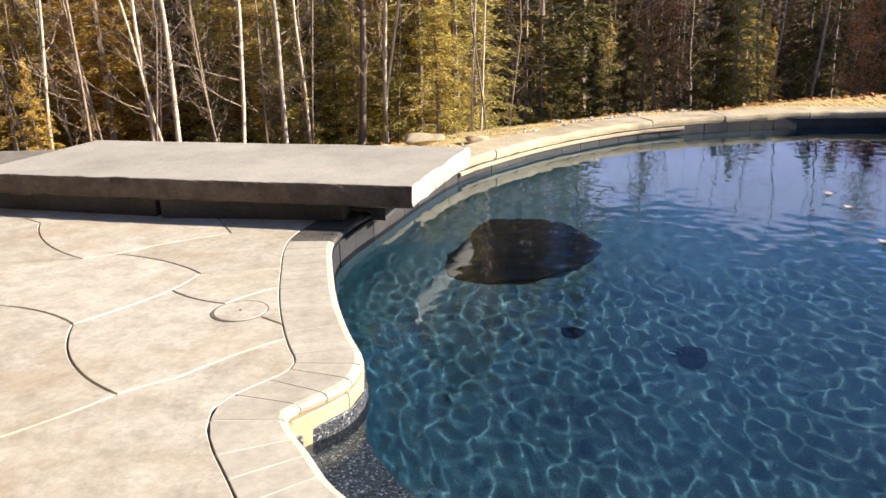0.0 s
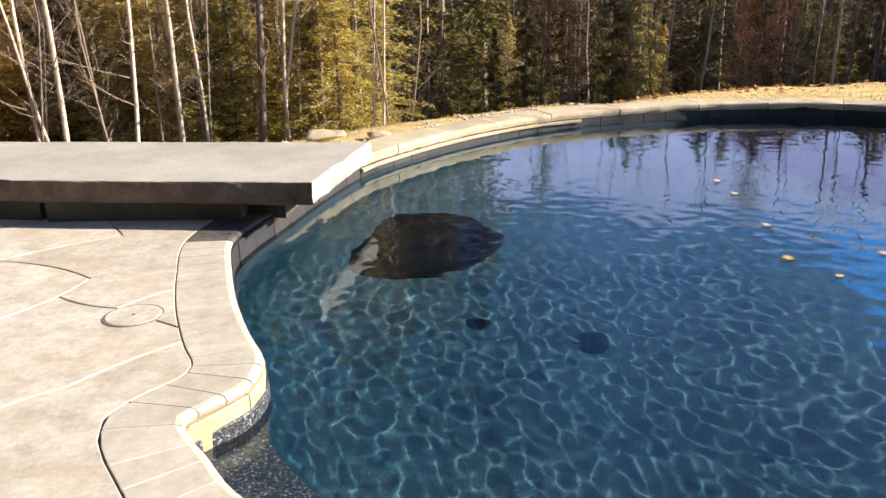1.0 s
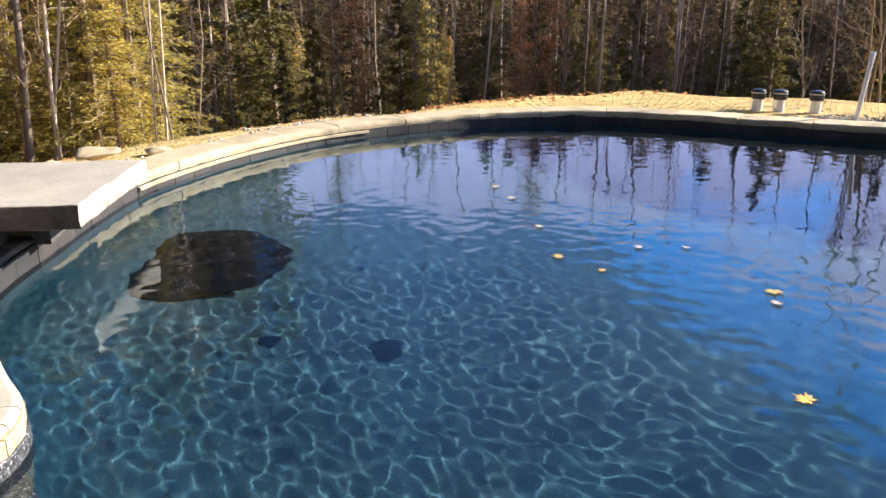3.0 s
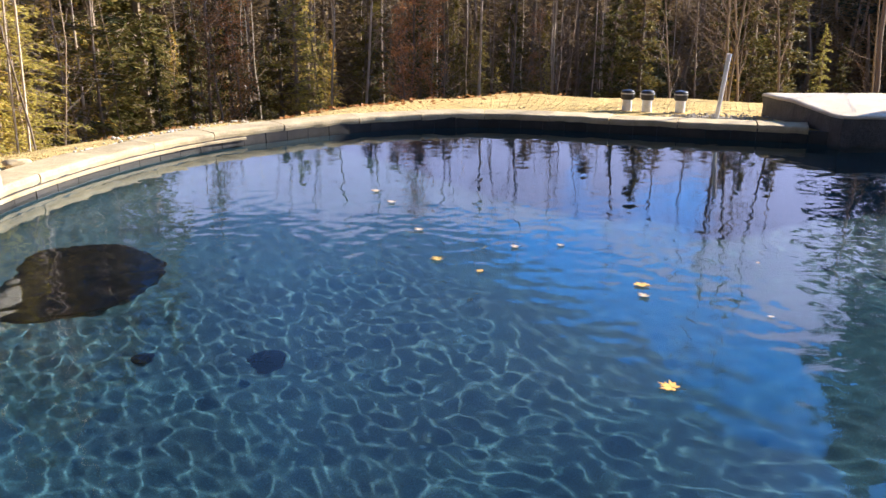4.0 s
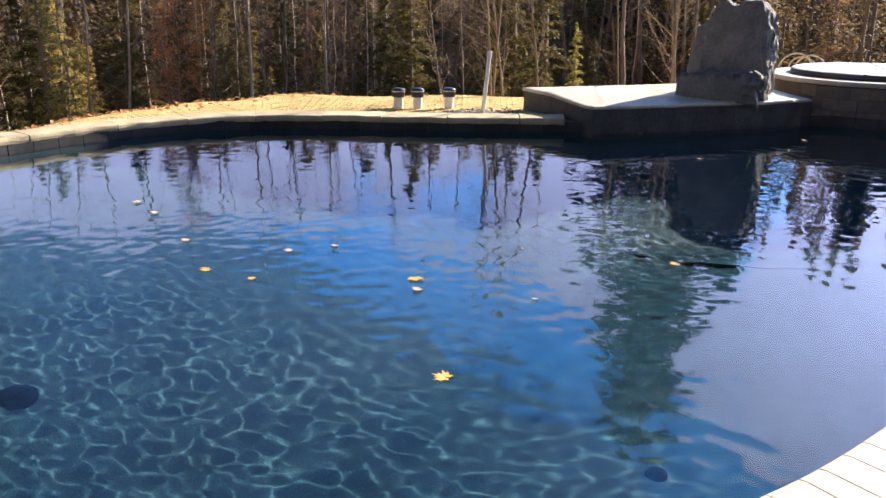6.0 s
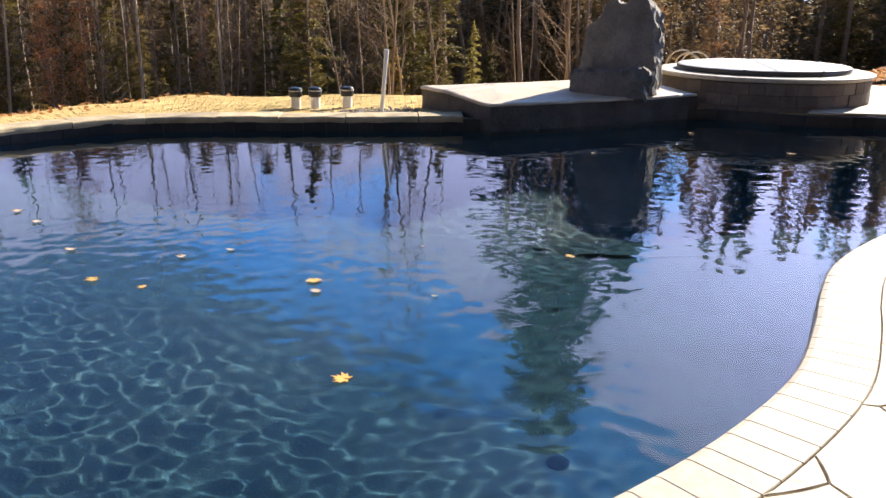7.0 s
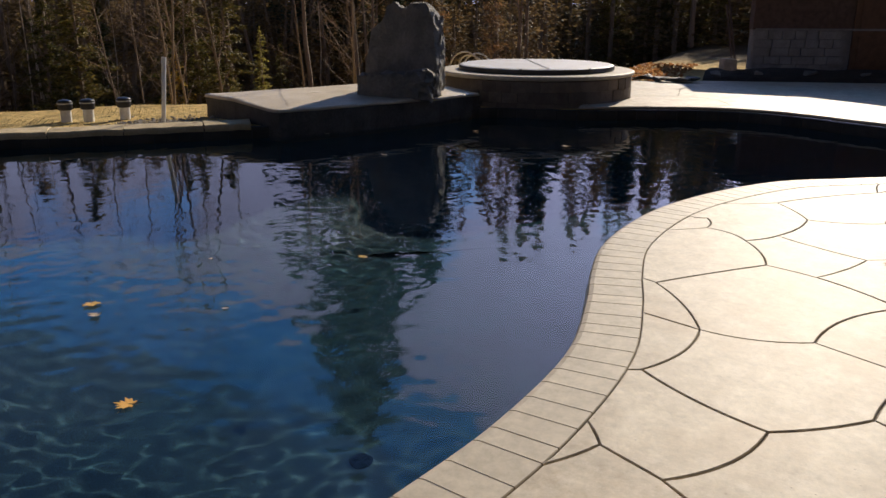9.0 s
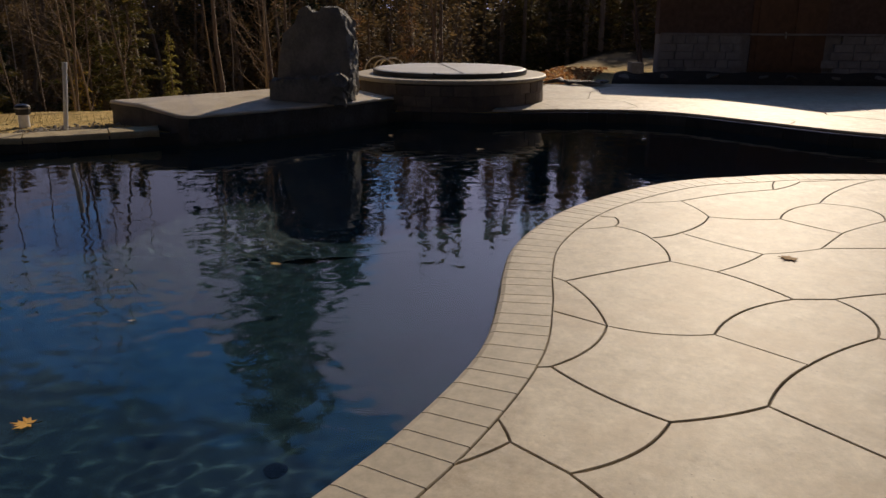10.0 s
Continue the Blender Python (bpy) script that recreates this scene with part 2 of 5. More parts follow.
def prism(bm, poly, z0, z1, chamfer=0.0):
    """A plate over a plan polygon (counterclockwise), its top edge chamfered."""
    rows = [[(x, y, z0) for x, y in poly]]
    if chamfer:
        rows.append([(x, y, z1 - chamfer) for x, y in poly])
        rows.append([(x, y, z1) for x, y in inset(poly, chamfer)])
    else:
        rows.append([(x, y, z1) for x, y in poly])
    vs = grid_faces(bm, rows, True)
    bm.faces.new(vs[-1])
    bm.faces.new(vs[0][::-1])


def inset(poly, d):
    out, k = [], len(poly)
    for i in range(k):
        a, b, c = (Vector(poly[(i + j) % k]) for j in (-1, 0, 1))
        t = ((b - a).normalized() + (c - b).normalized())
        t = t.normalized() if t.length > 1e-6 else (c - b).normalized()
        out.append((b.x - t.y * d, b.y + t.x * d))
    return out


def tube(bm, points, radii, sides=6, cap=False):
    rows, k = [], len(points)
    for i in range(k):
        p = Vector(points[i])
        d = (Vector(points[min(i + 1, k - 1)]) - Vector(points[max(i - 1, 0)])).normalized()
        u = d.cross(Vector((0.31, 0.95, 0.1)) if abs(d.z) > 0.5 else Vector((0, 0, 1))).normalized()
        v = d.cross(u)
        rows.append([p + radii[i] * (math.cos(2 * math.pi * s / sides) * u + math.sin(2 * math.pi * s / sides) * v) for s in range(sides)])
    vs = grid_faces(bm, rows, True)
    if cap:
        bm.faces.new(vs[0][::-1])
        bm.faces.new(vs[-1])


# ---- pool plan ----
NEAR_LEFT = [(0.06, 2.25), (-0.12, 2.58), (-0.24, 2.83), (-0.2, 2.94), (-0.02, 3.1), (0.05, 3.28), (0.05, 3.44), (-0.03, 3.72), (-0.13, 4.2), (-0.2, 4.75), (-0.24, 5.3), (-0.15, 5.7)]
FAR = [(0.07, 6.25), (0.5, 7.3), (1.0, 8.2), (2.0, 9.25), (3.1, 10.0), (4.05, 10.32), (5.5, 10.5), (6.8, 10.3), (7.9, 9.7), (9.0, 8.4), (9.8, 7.42), (10.62, 6.45)]
LEDGE = [(11.0, 6.0), (12.4, 5.1), (13.4, 4.5), (14.1, 3.9), (14.2, 3.1), (14.3, 2.4)]
SECOND = [(14.75, 1.5), (15.08, 0.4), (14.95, -0.6), (14.2, -1.8), (13.4, -3.1), (13.0, -4.8), (12.6, -6.4), (11.8, -7.2), (11.0, -6.4), (10.55, -4.4)]
RIGHT = [(9.98, -2.03), (9.55, -1.16), (9.16, -0.59), (8.46, -0.08), (7.76, 0.26), (7.09, 0.44), (6.4, 0.52), (5.78, 0.47), (5.2, 0.38), (4.5, 0.32), (3.72, 0.42), (3.08, 0.59), (2.3, 0.85), (1.3, 1.25), (0.6, 1.7)]
CENTRE = Vector((8.0, 4.0))


def spline(points, step=0.1):
    """A closed Catmull-Rom curve through the points, in even steps."""
    k, dense = len(points), []
    for i in range(k):
        p = [Vector(points[(i + j) % k]) for j in (-1, 0, 1, 2)]
        for s in range(24):
            t = s / 24
            dense.append(0.5 * (2 * p[1] + (p[2] - p[0]) * t + (2 * p[0] - 5 * p[1] + 4 * p[2] - p[3]) * t * t + (3 * p[1] - p[0] - 3 * p[2] + p[3]) * t ** 3))
    length = sum((dense[i] - dense[i - 1]).length for i in range(len(dense)))
    count = round(length / step)
    out, run, i = [], 0.0, 0
    dense.append(dense[0])
    for j in range(count):
        want = j * length / count
        while run + (dense[i + 1] - dense[i]).length < want:
            run += (dense[i + 1] - dense[i]).length
            i += 1
        out.append(dense[i].lerp(dense[i + 1], (want - run) / max(1e-9, (dense[i + 1] - dense[i]).length)))
    return out


EDGE = spline(NEAR_LEFT + FAR + LEDGE + SECOND + RIGHT)
N = len(EDGE)


def outward(i, reach=2):
    t = EDGE[(i + reach) % N] - EDGE[(i - reach) % N]
    return Vector((-t.y, t.x)).normalized()


def off(i, d):
    return EDGE[i % N] + outward(i) * d


def nearest(p):
    return min(range(N), key=lambda i: (EDGE[i] - Vector(p)).length_squared)


def inside(p, poly):
    x, y, odd, k = p[0], p[1], False, len(poly)
    for i in range(k):
        a, b = poly[i], poly[i - 1]
        if (a[1] > y) != (b[1] > y) and x < (b[0] - a[0]) * (y - a[1]) / (b[1] - a[1]) + a[0]:
            odd = not odd
    return odd


# ---- ground: one sheet with the pool's opening, falling away into the woods ----
def height(x, y):
    d = EDGE[nearest((x, y))] - Vector((x, y))
    far = d.length
    side = math.atan2(y - 4, x - 8)          # 0 towards +x, pi/2 towards +y
    woods = max(0.0, math.sin(side)) if x < 14 else max(0.0, min(1.0, (y - 3) / 6))
    start = 1.0 + 2.2 * max(0.0, min(1.0, (x - 5) / 5))
    drop = max(0.0, far - start)
    z = -0.06 - woods * min(3.2, 0.28 * drop)
    return z + 0.05 * noise.noise((x * 0.7, y * 0.7, 0)) * min(1, far)


bm = bmesh.new()
rings = []
for d in (0.12, 0.5, 0.8, 1.2, 1.8, 2.5, 3.4, 4.6, 6, 8, 11, 15, 20, 28, 40, 80, 300, 2000):
    row = []
    for i in range(0, N, 2):
        p = EDGE[i] + outward(i, 2 if d < 0.3 else 8) * min(d, 1.2)
        if d > 1.2:
            p += (p - CENTRE).normalized() * (d - 1.2)
        row.append((p.x, p.y, -0.06 if d < 0.3 else height(p.x, p.y)))
    rings.append(row)
grid_faces(bm, rings, True)
ground = tagged(mesh_object("ground", bm, ground_material(), None, True), "sandy soil and dry grass round the pool, falling into woods", "ground", kind="structure")

# ---- pool basin: wall, floor ----
def floor_z(p):
    d = (EDGE[nearest(p)] - Vector(p)).length
    deep = max(0.0, min(1.0, (p[0] - 5.5) / 4.0))
    return -1.25 - (0.75 + 0.8 * deep) * min(1.0, d / 3.0)


bm = bmesh.new()
rows = [[(*off(i, d), z) for i in range(0, N, 2)] for d, z in ((0.1, -0.07), (0.045, -0.07), (0.045, -0.36), (-0.02, -0.36), (-0.02, -0.9))]
for s in (0.985, 0.94, 0.8, 0.6, 0.4, 0.2, 0.05):
    row = []
    for i in range(0, N, 2):
        p = CENTRE + (EDGE[i] - CENTRE) * s
        row.append((p.x, p.y, floor_z(p) if s < 0.98 else -1.1))
    rows.append(row)
vs = grid_faces(bm, rows, True)
bm.faces.new(vs[-1])
bmesh.ops.recalc_face_normals(bm, faces=bm.faces)
pool = tagged(mesh_object("pool_basin", bm, PLASTER, None, True), "dark blue pebble plaster shell of a freeform pool", "pool", kind="structure")

# ---- water ----
def ripple(x, y):
    calm = 1 - 0.68 * max(0.0, min(1.0, (math.hypot(x - 1, y - 1) - 3.5) / 4)) + 0.35 * max(0.0, min(1.0, (x - 8.0) / 2))
    fine = 0.00115 * max(0.0, min(1.0, 6.4 - x, 6.8 - y))
    breeze = 0.0008 * max(0.0, min(1.0, max(x - 7.5, y - 5.5) / 2.0))
    return calm * 0.0021 * noise.noise((x * 6.2, y * 6.2, 0.3)) + fine * noise.noise((x * 9.5, y * 9.5, 4.0)) + breeze * noise.noise((x * 6.8, y * 6.8, 9.0))


xs = np.concatenate([np.arange(-0.4, 6.4, 0.017), np.arange(6.4, 15.3, 0.034)])
ys = np.concatenate([np.arange(-7.5, 0.0, 0.1), np.arange(0.0, 6.8, 0.017), np.arange(6.8, 10.8, 0.036)])
poly = [tuple(off(i, 0.02)) for i in range(0, N, 2)]


def water_surface():
    px, py = np.meshgrid(xs, ys)
    odd = np.zeros(px.shape, bool)
    for a, b in zip(poly, poly[-1:] + poly[:-1]):
        if a[1] != b[1]:
            odd ^= ((a[1] > py) != (b[1] > py)) & (px < (b[0] - a[0]) * (py - a[1]) / (b[1] - a[1]) + a[0])
    near = odd.copy()
    for sy in (-1, 0, 1):
        for sx in (-1, 0, 1):
            near |= np.roll(np.roll(odd, sy, 0), sx, 1)
    number, verts, faces = {}, [], []

    def vert(j, i):
        if (j, i) not in number:
            number[j, i] = len(verts)
            verts.append((xs[i], ys[j], WATER + ripple(xs[i], ys[j])))
        return number[j, i]

    for j in range(len(ys) - 1):
        for i in range(len(xs) - 1):
            if near[j, i] and near[j + 1, i] and near[j, i + 1] and near[j + 1, i + 1]:
                faces.append((vert(j, i), vert(j, i + 1), vert(j + 1, i + 1), vert(j + 1, i)))
    me = bpy.data.meshes.new("water")
    me.from_pydata(verts, [], faces)
    me.polygons.foreach_set("use_smooth", [True] * len(faces))
    me.materials.append(WATERMAT)
    return new("water", me)


water = tagged(water_surface(), "clear rippled pool water mirroring sky and trees", "water", kind="structure")
water.cycles.is_caustics_caster = True
pool.cycles.is_caustics_receiver = True


# ---- things: helpers ----
def slice_of(a, b):
    """Indices along the pool's edge from the place a to the place b, in its order."""
    i, j = nearest(a), nearest(b)
    return list(range(i, (j if j > i else j + N) + 1))


def swept(bm, stations, profile):
    """A profile of (outward distance, height) carried over stations of (place, outward), closed at both ends."""
    rows = [[(*(p + o * d), z) for d, z in profile] for p, o in stations]
    vs = grid_faces(bm, rows, True)
    bm.faces.new(vs[0][::-1])
    bm.faces.new(vs[-1])
    bmesh.ops.recalc_face_normals(bm, faces=bm.faces)


def along(run, a, b, steps=3):
    """Places and outward directions at fractions a to b of a run of edge indices."""
    out = []
    for s in range(steps):
        u = (a + (b - a) * s / (steps - 1)) * (len(run) - 1)
        i, f = int(u), u - int(u)
        p = EDGE[run[i] % N].lerp(EDGE[run[min(i + 1, len(run) - 1)] % N], f)
        o = outward(run[i], 3).lerp(outward(run[min(i + 1, len(run) - 1)], 3), f).normalized()
        out.append((p, o))
    return out


def hull_rock(points, cuts, rough, seed, scale=2.5):
    """A boulder: the hull of a few corners, cut finely and roughened."""
    bm = bmesh.new()
    for p in points:
        bm.verts.new(p)
    bmesh.ops.convex_hull(bm, input=bm.verts)
    bmesh.ops.delete(bm, geom=[v for v in bm.verts if not v.link_faces], context="VERTS")
    for c in range(cuts):
        bmesh.ops.subdivide_edges(bm, edges=bm.edges[:], cuts=1, use_grid_fill=True)
        if c == 0:
            bmesh.ops.smooth_vert(bm, verts=bm.verts, factor=0.08, use_axis_x=True, use_axis_y=True, use_axis_z=True)
    bm.normal_update()
    for v in bm.verts:
        q = Vector(v.co) * scale + Vector((seed * 7.1, seed * 3.3, seed))
        v.co += v.normal * rough * (noise.noise(q) + 0.5 * noise.noise(q * 2.3) + 0.35 * noise.noise(q * 5.1))
    bmesh.ops.triangulate(bm, faces=bm.faces)
    return bm


def block(bm, m, size, bevel=0.02, jitter=0.0, cuts=0):
    """A bevelled box with its base at the pose m."""
    n0 = set(bm.verts)
    bmesh.ops.create_cube(bm, size=1, matrix=m @ Matrix.Translation((0, 0, size[2] / 2)) @ Matrix.Diagonal((*size, 1)))
    vs = [v for v in bm.verts if v not in n0]
    if cuts:
        es = list({e for v in vs for e in v.link_edges})
        bmesh.ops.subdivide_edges(bm, edges=es, cuts=cuts, use_grid_fill=True)
        vs = [v for v in bm.verts if v not in n0]
        for v in vs:
            v.co += Vector(noise.noise_vector(v.co * 3.7)) * jitter
    elif bevel:
        es = list({e for v in vs for e in v.link_edges})
        bmesh.ops.bevel(bm, geom=es, offset=bevel, segments=2, affect="EDGES")


def lathe(bm, profile, segments=32, centre=(0, 0)):
    """Turned shape from (radius, height) pairs, capped where the radius is not zero."""
    rows = [[(centre[0] + r * math.cos(2 * math.pi * k / segments), centre[1] + r * math.sin(2 * math.pi * k / segments), z) for k in range(segments)] for r, z in profile]
    vs = grid_faces(bm, rows, True)
    bm.faces.new(vs[0][::-1])
    bm.faces.new(vs[-1])
    bmesh.ops.recalc_face_normals(bm, faces=bm.faces)


# ---- more materials ----
PVC = plain("white pipe plastic", (0.78, 0.78, 0.76), 0.4)
BLACKCAP = plain("black rubber cap", (0.025, 0.025, 0.028), 0.35)
COVER = stone("grey spa cover vinyl", (0.60, 0.58, 0.54), (0.72, 0.70, 0.66), (0.50, 0.47, 0.42), 3, 0.5, 0.15, 60, 0.03, 0.004)
SIDING = plain("dark stained siding", (0.115, 0.07, 0.05), 0.7, 0, 8, 0.35)
SHINGLE = plain("asphalt shingle", (0.05, 0.048, 0.045), 0.9, 0, 25, 0.3)
DOORWOOD = plain("brown door", (0.13, 0.065, 0.035), 0.5, 0, 6, 0.3)
BASESTONE = stone("grey base veneer", (0.24, 0.23, 0.22), (0.36, 0.345, 0.33), (0.17, 0.165, 0.16), 4, 0.85, 0.5, 30, 0.1)
ALU = plain("weathered aluminium", (0.5, 0.5, 0.5), 0.4, 0.8)
MULCH = stone("dark mulch", (0.03, 0.022, 0.016), (0.07, 0.05, 0.035), (0.02, 0.015, 0.01), 5, 0.95, 0.8, 40, 0, 0.03)
ROCK_AND_SHADE = stone("near-black rock and painted shade", (0.012, 0.012, 0.013), (0.03, 0.028, 0.026), (0.008, 0.008, 0.008), 4, 0.8, 0.5, 30, 0.1)
WHITESTONE = stone("pale mortar ledge", (0.55, 0.50, 0.42), (0.66, 0.61, 0.53), (0.42, 0.37, 0.29), 5, 0.85, 0.3, 50, 0.05)


def pebble_material():
    m, n, l, b = shader("black pebble finish", 0.5)
    v = n.new("ShaderNodeTexVoronoi")
    v.inputs["Scale"].default_value = 110
    l.new(n.new("ShaderNodeNewGeometry").outputs["Position"], v.inputs["Vector"])
    l.new(ramp(n, l, v.outputs["Color"], [(0.3, (0.015, 0.017, 0.02)), (0.7, (0.07, 0.07, 0.07)), (0.92, (0.32, 0.31, 0.30))]), b.inputs["Base Color"])
    bumped(n, l, b, v.outputs["Distance"], 0.5, 0.006)
    return m


def leaf_material(name, lo, hi, rough=0.6, thin=0.45):
    m, n, l, b = shader(name, rough)
    b.inputs["Specular IOR Level"].default_value = 0.12
    rnd = n.new("ShaderNodeNewGeometry").outputs["Random Per Island"]
    own = n.new("ShaderNodeObjectInfo").outputs["Random"]
    c = ramp(n, l, rnd, [(0.0, lo), (1.0, hi)])
    c = mixed(n, l, c, ramp(n, l, own, [(0.0, (0.7, 0.78, 0.8)), (0.5, (1, 1, 1)), (1.0, (1.35, 1.15, 0.9))]), 1.0, "MULTIPLY")
    l.new(c, b.inputs["Base Color"])
    if thin:
        tr, mx = n.new("ShaderNodeBsdfTranslucent"), n.new("ShaderNodeMixShader")
        l.new(c, tr.inputs["Color"])
        mx.inputs[0].default_value = thin
        l.new(b.outputs[0], mx.inputs[1])
        l.new(tr.outputs[0], mx.inputs[2])
        l.new(mx.outputs[0], n["Material Output"].inputs["Surface"])
    return m


def bark_material(name, lo, hi, dark, spots=0.6):
    m, n, l, b = shader(name, 0.9)
    co = n.new("ShaderNodeTexCoord").outputs["Object"]
    f = noisy(n, l, 6, 6, 0.7, co, (4, 4, 1))
    c = ramp(n, l, f, [(0.3, lo), (0.7, hi)])
    c = mixed(n, l, c, dark, ramp(n, l, noisy(n, l, 3, 5, 0.7, co, (1, 1, 3.5)), [(spots, (0, 0, 0)), (spots + 0.06, (0.9, 0.9, 0.9))]))
    c = mixed(n, l, c, ramp(n, l, n.new("ShaderNodeObjectInfo").outputs["Random"], [(0.0, (0.6, 0.6, 0.62)), (1.0, (1.15, 1.1, 1.05))]), 1.0, "MULTIPLY")
    l.new(c, b.inputs["Base Color"])
    bumped(n, l, b, f, 0.6, 0.02)
    return m


# waterline tile of the far walls, their shade put into the colour
SHADETILE = stone("waterline tile with painted shade", (0.028, 0.024, 0.021), (0.05, 0.043, 0.037), (0.016, 0.014, 0.013), 6, 0.55, 0.3, 50, 0.3)
PEBBLE = pebble_material()
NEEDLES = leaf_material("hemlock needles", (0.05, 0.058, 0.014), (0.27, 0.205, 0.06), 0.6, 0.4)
# hemlock needles again, with golden sunlight put into the colour
SUNLIT = leaf_material("hemlock needles painted sunlit", (0.36, 0.285, 0.055), (0.80, 0.63, 0.17), 0.6, 0.6)
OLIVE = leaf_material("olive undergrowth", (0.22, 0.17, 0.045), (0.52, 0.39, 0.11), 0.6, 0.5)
BROWNLEAF = leaf_material("brown undergrowth", (0.125, 0.088, 0.043), (0.32, 0.21, 0.095), 0.7, 0.35)
SPRUCE = leaf_material("dark spruce needles", (0.03, 0.044, 0.027), (0.10, 0.115, 0.065), 0.6, 0.2)
STRAW = leaf_material("dry straw", (0.50, 0.36, 0.15), (0.78, 0.62, 0.33), 0.7, 0.4)
BEECH = leaf_material("dry beech leaves", (0.32, 0.135, 0.05), (0.64, 0.33, 0.14))
FALLEN = leaf_material("fallen maple leaf", (0.72, 0.42, 0.08), (0.85, 0.66, 0.36), 0.6, 0.2)
DEADLEAF = leaf_material("dead brown leaf", (0.45, 0.26, 0.09), (0.56, 0.34, 0.13), 0.7, 0.25)
# floating leaves whitened in colour for the glint of sky and sun
PALE = leaf_material("leaf with painted glint", (0.55, 0.45, 0.33), (0.70, 0.62, 0.52), 0.6, 0.2)
BIRCH = bark_material("pale birch bark", (0.56, 0.45, 0.31), (0.78, 0.66, 0.49), (0.10, 0.08, 0.06), 0.60)
TWIGS = bark_material("fine brown twigs", (0.30, 0.215, 0.145), (0.50, 0.38, 0.27), (0.12, 0.09, 0.06), 0.62)
GREYBARK = bark_material("grey hardwood bark", (0.20, 0.148, 0.10), (0.36, 0.28, 0.20), (0.08, 0.06, 0.045), 0.62)

# ---- near deck: one bed, stones of stamped concrete, coping and tile ----
NEAR = slice_of((11.2, -6.8), (0.0, 6.1))
FARSIDE = slice_of((0.0, 6.1), (10.62, 6.45))
LEDGESIDE = slice_of((10.62, 6.45), (14.35, 2.2))
SECONDSIDE = slice_of((14.35, 2.2), (11.2, -6.8))
bm = bmesh.new()
ring = [tuple(off(i, 0.1)) for i in NEAR[::2]]
prism(bm, [(-9, 10), (-9, -9), (11.2, -9.5), (10.8, -7.4)] + ring + [(-0.6, 7.0), (-2.6, 9.5)], -0.055, -0.012)
deck = tagged(mesh_object("deck", bm, GROUT), "tan stamped concrete deck with dark curved joints", "deck", kind="structure")
bm = bmesh.new()
ring = [tuple(off(i, 0.1)) for i in SECONDSIDE[::2]]
prism(bm, ring + [(12.3, -9.5), (22.6, -9.0), (20.3, 1.1), (19.6, 2.7), (16.5, 2.9)][::1], -0.055, -0.012)
deck_far = tagged(mesh_object("deck_far", bm, GROUT), "sunlit stamped concrete terrace between pool and house", "deck", kind="structure")


def cells(seeds, lo, hi):
    """The nearest-seed polygons of a plan, counterclockwise."""
    out = []
    for a in seeds:
        poly = [Vector((lo[0], lo[1])), Vector((hi[0], lo[1])), Vector((hi[0], hi[1])), Vector((lo[0], hi[1]))]
        a = Vector(a)
        for b in seeds:
            b = Vector(b)
            if (b - a).length < 1e-6 or (b - a).length > 4.5:
                continue
            mid, d, kept = (a + b) / 2, b - a, []
            for k in range(len(poly)):
                p, q = poly[k - 1], poly[k]
                sp, sq = (p - mid).dot(d), (q - mid).dot(d)
                if (sp < 0) != (sq < 0):
                    kept.append(p.lerp(q, sp / (sp - sq)))
                if sq < 0:
                    kept.append(q)
            poly = kept
            if len(poly) < 3:
                break
        if len(poly) >= 3:
            out.append((a, poly))
    return out


def warped(p):
    w = noise.noise_vector((p.x * 0.9, p.y * 0.9, 2.0))
    return Vector((p.x + 0.045 * w.x, p.y + 0.045 * w.y))


def bowed(p, q, steps):
    """Points from p towards q on a shallow arc, the same from either side."""
    a, b = (p, q) if (p.x, p.y) < (q.x, q.y) else (q, p)
    side, mid = Vector((a.y - b.y, b.x - a.x)), (a + b) / 2
    sag = 0.17 * noise.noise((mid.x * 3.1, mid.y * 3.1, 7.7))
    return [p.lerp(q, s / steps) + side * sag * 4 * (s / steps) * (1 - s / steps) for s in range(steps)]


def curved(p, q, bow):
    """Points from p to q on an arc that swings to the left of its way by bow times its length."""
    steps = max(2, min(40, int((q - p).length / 0.06)))
    side = Vector((p.y - q.y, q.x - p.x))
    return [p.lerp(q, s / steps) + side * bow * 4 * (s / steps) * (1 - s / steps) for s in range(steps + 1)]


def named_joints(places, text):
    """Joint lines from named places and words such as ab or ab:0.1, the number being the bow."""
    out = []
    for word in text.split():
        ends, _, bow = word.partition(":")
        out.append(curved(Vector(places[ends[0]]), Vector(places[ends[1]]), float(bow or 0)))
    return out


def loose_joints(seeds, lo, hi, patches):
    """Joint lines between scattered seeds, stopped at the outline of each patch that is laid by name."""
    out, done = [], set()
    for a, poly in cells(seeds, lo, hi):
        for k in range(len(poly)):
            p, q = poly[k - 1], poly[k]
            mark = tuple(sorted(((round(p.x, 3), round(p.y, 3)), (round(q.x, 3), round(q.y, 3)))))
            if mark in done or (q - p).length < 0.01:
                continue
            done.add(mark)
            steps = max(1, min(40, int((q - p).length / 0.06)))
            line = [warped(v) for v in bowed(p, q, steps)] + [warped(q)]
            held = []
            for u, v in zip(line, line[1:]):
                if any(inside(u, w) and inside(v, w) for w in patches):
                    if len(held) > 1:
                        out.append(held)
                    held = []
                else:
                    held = (held or [u]) + [v]
            if len(held) > 1:
                out.append(held)
    return out


